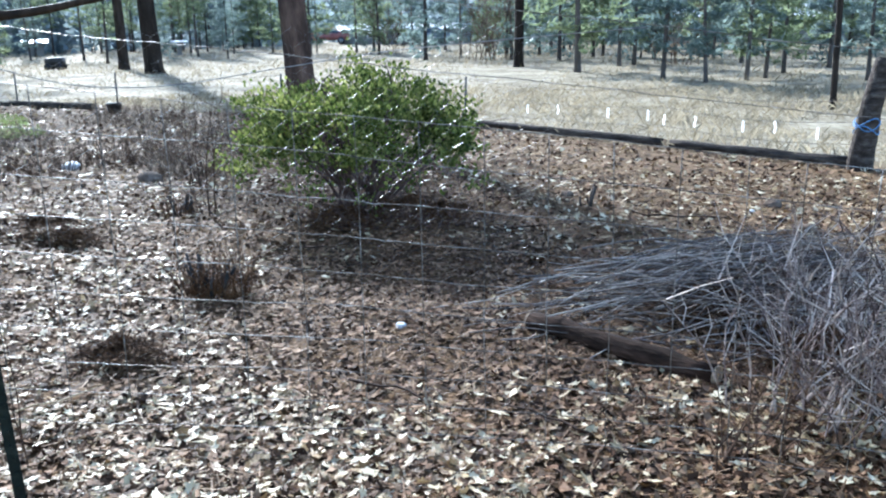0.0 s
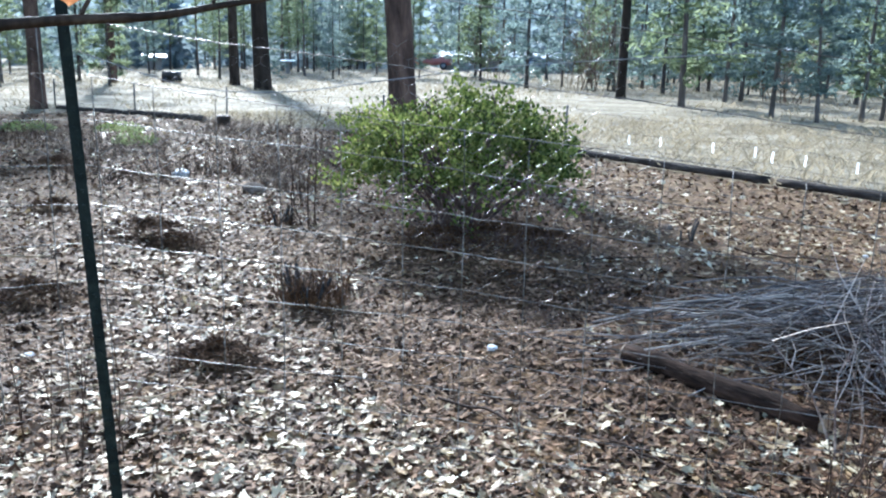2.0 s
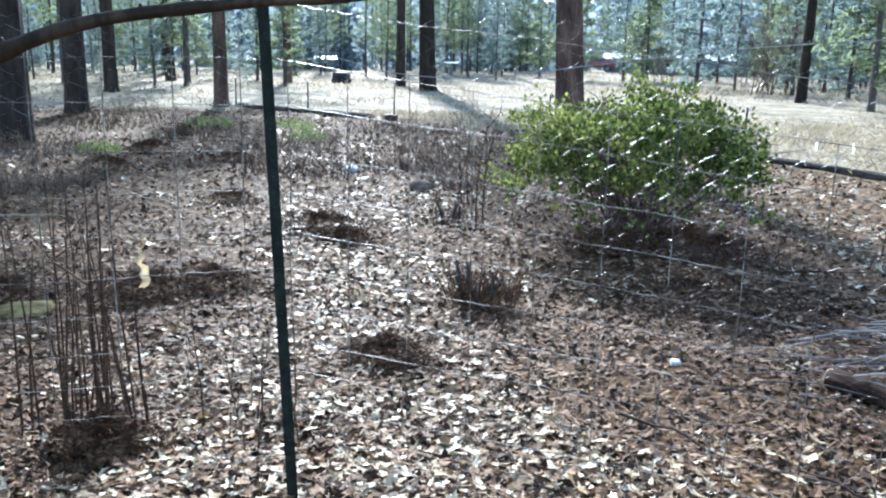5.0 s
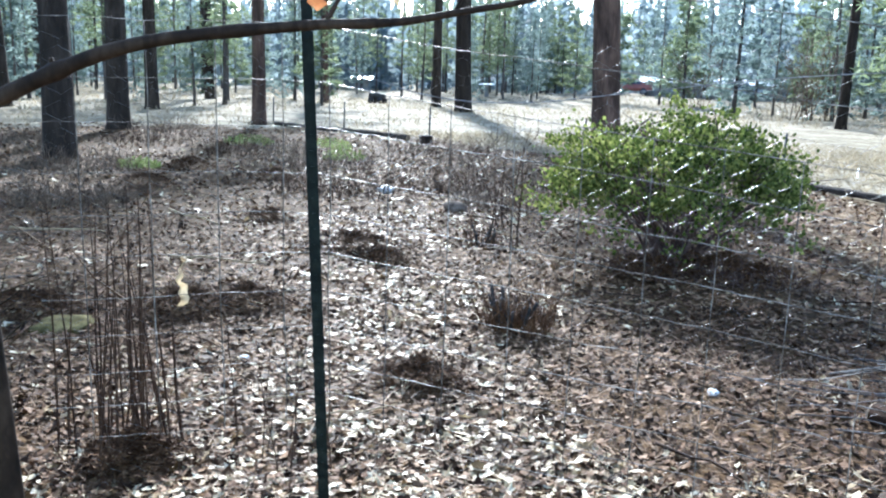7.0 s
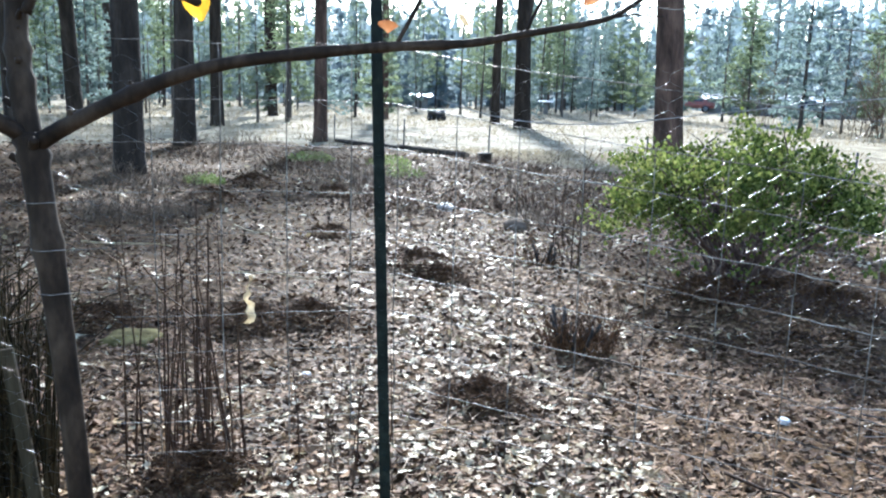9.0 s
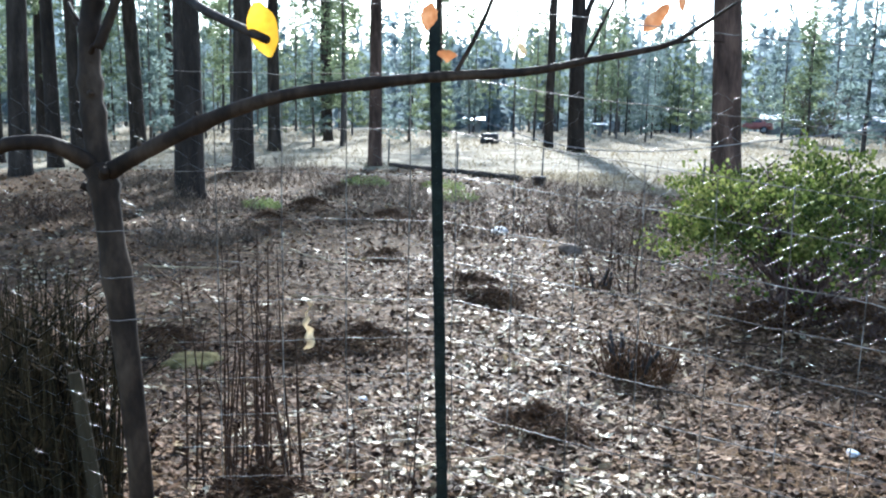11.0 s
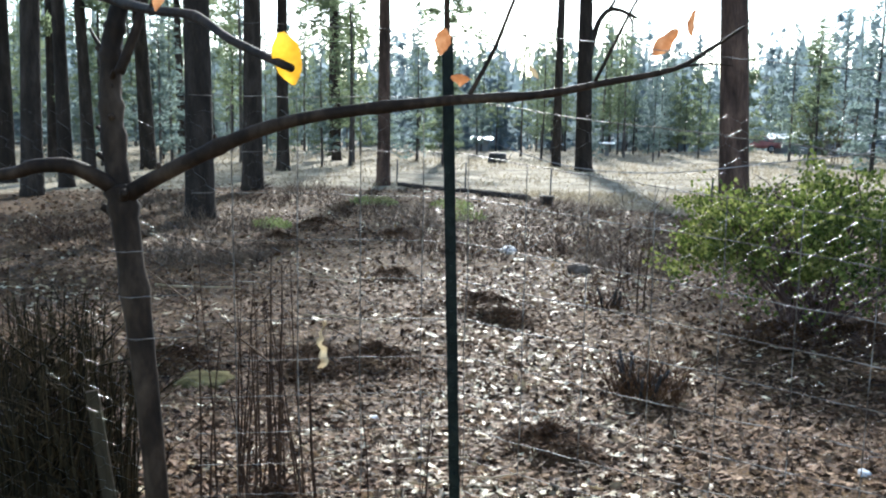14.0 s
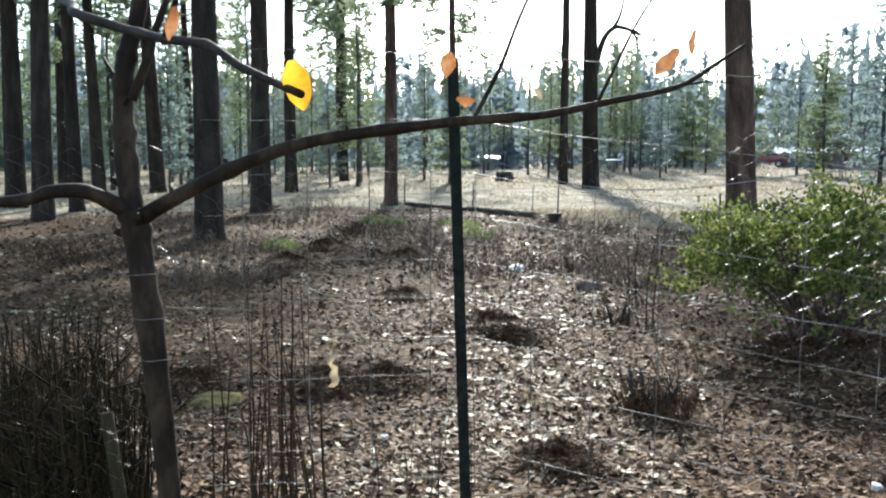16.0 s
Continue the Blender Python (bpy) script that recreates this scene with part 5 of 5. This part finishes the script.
def back_fence():
    """Thin steel stakes and slack wire along the logs."""
    spots = [(4.56, 9.1), (2.9, 11.25), (0.3, 14.2), (-3.2, 16.3), (-7.1, 18.2), (-9.9, 19.5), (-12.6, 20.6)]
    t = thing("back_fence", (0, 15, 0), "slack wire fence on thin stakes behind the logs", "fence")
    for x, y in spots[2:]:
        bm = bmesh.new()
        add_tube(bm, [(x, y - 15, -0.2), (x + 0.02, y - 15, 0.78)], [0.022, 0.02], 6)
        part("stake", bm, DARK_METAL, t)
    for z in (0.75, 0.5, 0.25):
        bm = bmesh.new()
        pts = []
        for (ax, ay), (bx, by) in zip(spots, spots[1:]):
            for k in range(6):
                f = k / 6
                pts.append((ax + (bx - ax) * f, ay + (by - ay) * f - 15, z - 0.12 * f * (1 - f) * 4 * (0.4 + z * 0.5)))
        add_tube(bm, pts, 0.004, 4)
        part("line_wire", bm, WIRE_OLD, t)


back_fence()


def build_fence_tags():
    """Strips of white tape tied along the fence wire."""
    rng = random.Random(31)
    a, b = Vector((4.3, 9.42, 0)), Vector((0.9, 13.4, 0))
    for f in (0.02, 0.12, 0.2, 0.33, 0.42, 0.47, 0.6, 0.78, 0.9):
        p = a.lerp(b, f)
        t = thing("white_tape", (p.x, p.y, rng.uniform(0.33, 0.42)), "short strip of white tape hanging from the fence wire", "tape", "tape strips")
        bm = bmesh.new()
        rows = [[bm.verts.new((s * 0.014, 0.01 * math.sin(k * 1.3 + f * 9), 0.07 - 0.028 * k)) for s in (-1, 1)] for k in range(6)]
        for u, v in zip(rows, rows[1:]):
            bm.faces.new((u[0], u[1], v[1], v[0]))
        bm.transform(Matrix.Rotation(rng.uniform(-0.5, 0.5), 4, "Z"))
        part("strip", bm, WHITE_TAPE, t)


build_fence_tags()


def build_bucket():
    t = thing("black_bucket", (-6.95, 17.6, height(-6.95, 17.6)), "squat black rubber bucket standing by the fallen log", "bucket")
    t.scale = (1.0, 1.0, 0.65)
    bm = bmesh.new()
    prof = [(0.13, 0.0), (0.16, 0.26), (0.172, 0.27), (0.172, 0.285), (0.15, 0.283), (0.125, 0.03)]
    rings = [[bm.verts.new((r * math.cos(a), r * math.sin(a), z)) for a in [2 * math.pi * k / 20 for k in range(20)]] for r, z in prof]
    for a, b in zip(rings, rings[1:]):
        for k in range(20):
            bm.faces.new((a[k], a[(k + 1) % 20], b[(k + 1) % 20], b[k]))
    bm.faces.new(rings[0][::-1])
    bm.faces.new(rings[-1])
    part("body", bm, BLACK_PLASTIC, t)
    bm = bmesh.new()
    add_tube(bm, [(0.165 * math.cos(a), -0.02, 0.27 + 0.12 * math.sin(a)) for a in [math.pi * k / 10 for k in range(11)]], 0.004, 5)
    part("handle", bm, WIRE_OLD, t, "thin wire handle")


build_bucket()


def build_stake():
    t = thing("wooden_stake", (-2.66, 1.91, 0), "leaning grey wooden stake by the young tree", "stake")
    bm = bmesh.new()
    box(bm, -0.022, 0.022, -0.014, 0.014, -0.2, 0.66)
    bmesh.ops.bevel(bm, geom=list(bm.edges), offset=0.003, segments=1, affect="EDGES")
    bm.transform(Matrix.Rotation(radians(-10), 4, "Y") @ Matrix.Rotation(radians(40), 4, "Z"))
    part("board", bm, CUT_DARK, t, "", False)


build_stake()


def build_hung_leaf():
    """A curled dead leaf caught on the netting."""
    t = thing("caught_leaf", (-2.13, 2.37, 0.80), "curled tan dead leaf caught in the wire", "leaf")
    bm = bmesh.new()
    rows = []
    for i in range(14):
        f = i / 13
        w = 0.015 * math.sin(math.pi * min(1, f * 0.9 + 0.08)) ** 0.6 * (1 + 0.9 * noise.noise((f * 11, 0, 0)))
        c = Vector((0.008 * math.sin(f * 8) + 0.008 * math.sin(f * 23), 0.014 * math.cos(f * 9), 0.085 - 0.17 * f))
        rows.append([bm.verts.new(c + Vector((s * w, 0.014 * math.cos(s * 2.2 + f * 5), 0.006 * s * math.sin(f * 12)))) for s in (-1, -0.4, 0.3, 1)])
    for a, b in zip(rows, rows[1:]):
        for k in range(3):
            bm.faces.new((a[k], a[k + 1], b[k + 1], b[k]))
    part("blade", bm, TAN_LEAF, t)


build_hung_leaf()


# ---- beyond the field ----
def house(name, x, y, turn, L, D, wall_h, roof_h, wall_mat, roof_mat, label, windows):
    t = thing(name, (x, y, height(x, y) - 0.3), label, "building")
    t.rotation_euler = (0, 0, radians(turn))
    bm = bmesh.new()
    box(bm, -L / 2, L / 2, -D / 2, D / 2, 0, wall_h)
    part("wall", bm, wall_mat, t, "", False)
    bm = bmesh.new()
    v = [bm.verts.new(p) for p in ((-L / 2 - 0.4, -D / 2 - 0.5, wall_h), (L / 2 + 0.4, -D / 2 - 0.5, wall_h), (L / 2 + 0.4, 0, wall_h + roof_h), (-L / 2 - 0.4, 0, wall_h + roof_h), (-L / 2 - 0.4, D / 2 + 0.5, wall_h), (L / 2 + 0.4, D / 2 + 0.5, wall_h))]
    for f in ((0, 1, 2, 3), (3, 2, 5, 4), (0, 3, 4), (1, 5, 2), (0, 4, 5, 1)):
        bm.faces.new([v[i] for i in f])
    part("roof", bm, roof_mat, t, "", False)
    for wx, wz, ww, wh in windows:
        bm = bmesh.new()
        box(bm, wx - ww / 2, wx + ww / 2, -D / 2 - 0.05, -D / 2 - 0.01, wz, wz + wh)
        win = part("window", bm, WHITE_PAINT, t, "", False)
        bm = bmesh.new()
        box(bm, wx - ww / 2 + 0.08, wx + ww / 2 - 0.08, -D / 2 - 0.07, -D / 2 - 0.055, wz + 0.08, wz + wh - 0.08)
        part("pane", bm, GLASS_DARK, win, "", False)
    return t


house("long_shed", -3.6, 80.0, 3, 11.0, 5, 1.62, 0.5, GREY_SIDING, METAL_ROOF, "low grey building with a pale metal roof behind the trees", ((-2.6, 0.9, 1.0, 0.5), (0, 0.9, 1.0, 0.5), (2.6, 0.9, 1.0, 0.5)))
house("house", 21.3, 73.0, -18, 6.5, 5, 2.2, 1.0, TAN_SIDING, METAL_ROOF, "tan house with a pale roof behind the trees", ((-2.0, 0.9, 1.0, 0.9), (0.2, 0.9, 1.0, 0.9), (2.2, 0.9, 0.8, 0.9)))
house("house", 29.0, 68.0, -25, 5.5, 5, 2.2, 1.0, GREY_SIDING, METAL_ROOF, "grey house with a pale roof behind the trees", ((-1.6, 0.9, 1.0, 0.9), (1.2, 0.9, 1.0, 0.9)))
house("small_shed", -31.0, 66.0, 25, 1.1, 1.4, 1.3, 0.25, GREY_SIDING, WHITE_PAINT, "small shed with a white roof among trees", ())
house("small_shed", -18.2, 60.0, 18, 0.3, 0.5, 1.2, 0.1, GREY_SIDING, WHITE_PAINT, "tiny shed with a white roof among trees", ())


def car(x, y, turn, mat, label):
    t = thing("parked_car", (x, y, height(x, y)), label, "car", "parked cars")
    t.rotation_euler = (0, 0, radians(turn))
    bm = bmesh.new()
    side = [(-2.1, 0.35), (-2.15, 0.8), (-1.3, 0.95), (-0.75, 1.42), (0.75, 1.45), (1.5, 0.98), (2.1, 0.88), (2.15, 0.4)]
    a = [bm.verts.new((px, -0.82 if pz < 1.2 else -0.65, pz)) for px, pz in side]
    b = [bm.verts.new((px, 0.82 if pz < 1.2 else 0.65, pz)) for px, pz in side]
    bm.faces.new(a)
    bm.faces.new(b[::-1])
    for k in range(8):
        bm.faces.new((a[k], b[k], b[(k + 1) % 8], a[(k + 1) % 8]))
    bmesh.ops.recalc_face_normals(bm, faces=bm.faces)
    bmesh.ops.bevel(bm, geom=list(bm.edges), offset=0.06, segments=2, affect="EDGES")
    part("body", bm, mat, t)
    for s in (-1, 1):
        bm = bmesh.new()
        v = [bm.verts.new((px, s * (0.835 if pz < 1.1 else 0.70), pz)) for px, pz in ((-1.1, 0.98), (1.25, 0.98), (0.72, 1.38), (-0.7, 1.36))]
        bm.faces.new(v)
        ret = bmesh.ops.extrude_face_region(bm, geom=list(bm.faces))
        for q in ret["geom"]:
            if isinstance(q, bmesh.types.BMVert):
                q.co.y += s * 0.012
        part("window", bm, GLASS_DARK, t, "", False)
        for wx in (-1.35, 1.35):
            bm = bmesh.new()
            add_tube(bm, [(wx, s * 0.68, 0.32), (wx, s * 0.86, 0.32)], [0.32, 0.32], 16)
            wheel = part("wheel", bm, BLACK_PLASTIC, t)
            bm = bmesh.new()
            add_tube(bm, [(wx, s * 0.86, 0.32), (wx, s * 0.87, 0.32)], [0.19, 0.17], 12)
            part("rim", bm, GREY_SIDING, wheel)


car(-10.2, 77.0, 5, RED_PAINT, "red car parked by the low building")
car(-1.0, 76.0, 4, BLUE_PAINT, "blue car parked by the low building")


def build_cart():
    t = thing("garden_cart", (-17.6, 39.0, height(-17.6, 39.0)), "dark metal cart standing in the dry field", "cart")
    t.scale = (0.7, 0.7, 0.7)
    bm = bmesh.new()
    box(bm, -0.55, 0.55, -0.35, 0.35, 0.3, 0.75)
    bmesh.ops.bevel(bm, geom=list(bm.edges), offset=0.04, segments=2, affect="EDGES")
    part("tub", bm, DARK_METAL, t)
    for sx in (-0.38, 0.38):
        for sy in (-0.36, 0.36):
            bm = bmesh.new()
            add_tube(bm, [(sx, sy - 0.04, 0.2), (sx, sy + 0.04, 0.2)], [0.22, 0.22], 14)
            part("wheel", bm, BLACK_PLASTIC, t)
    bm = bmesh.new()
    add_tube(bm, [(0.5, 0, 0.35), (0.9, 0, 0.3), (1.1, 0, 0.75)], 0.02, 6)
    part("handle", bm, DARK_METAL, t)


build_cart()
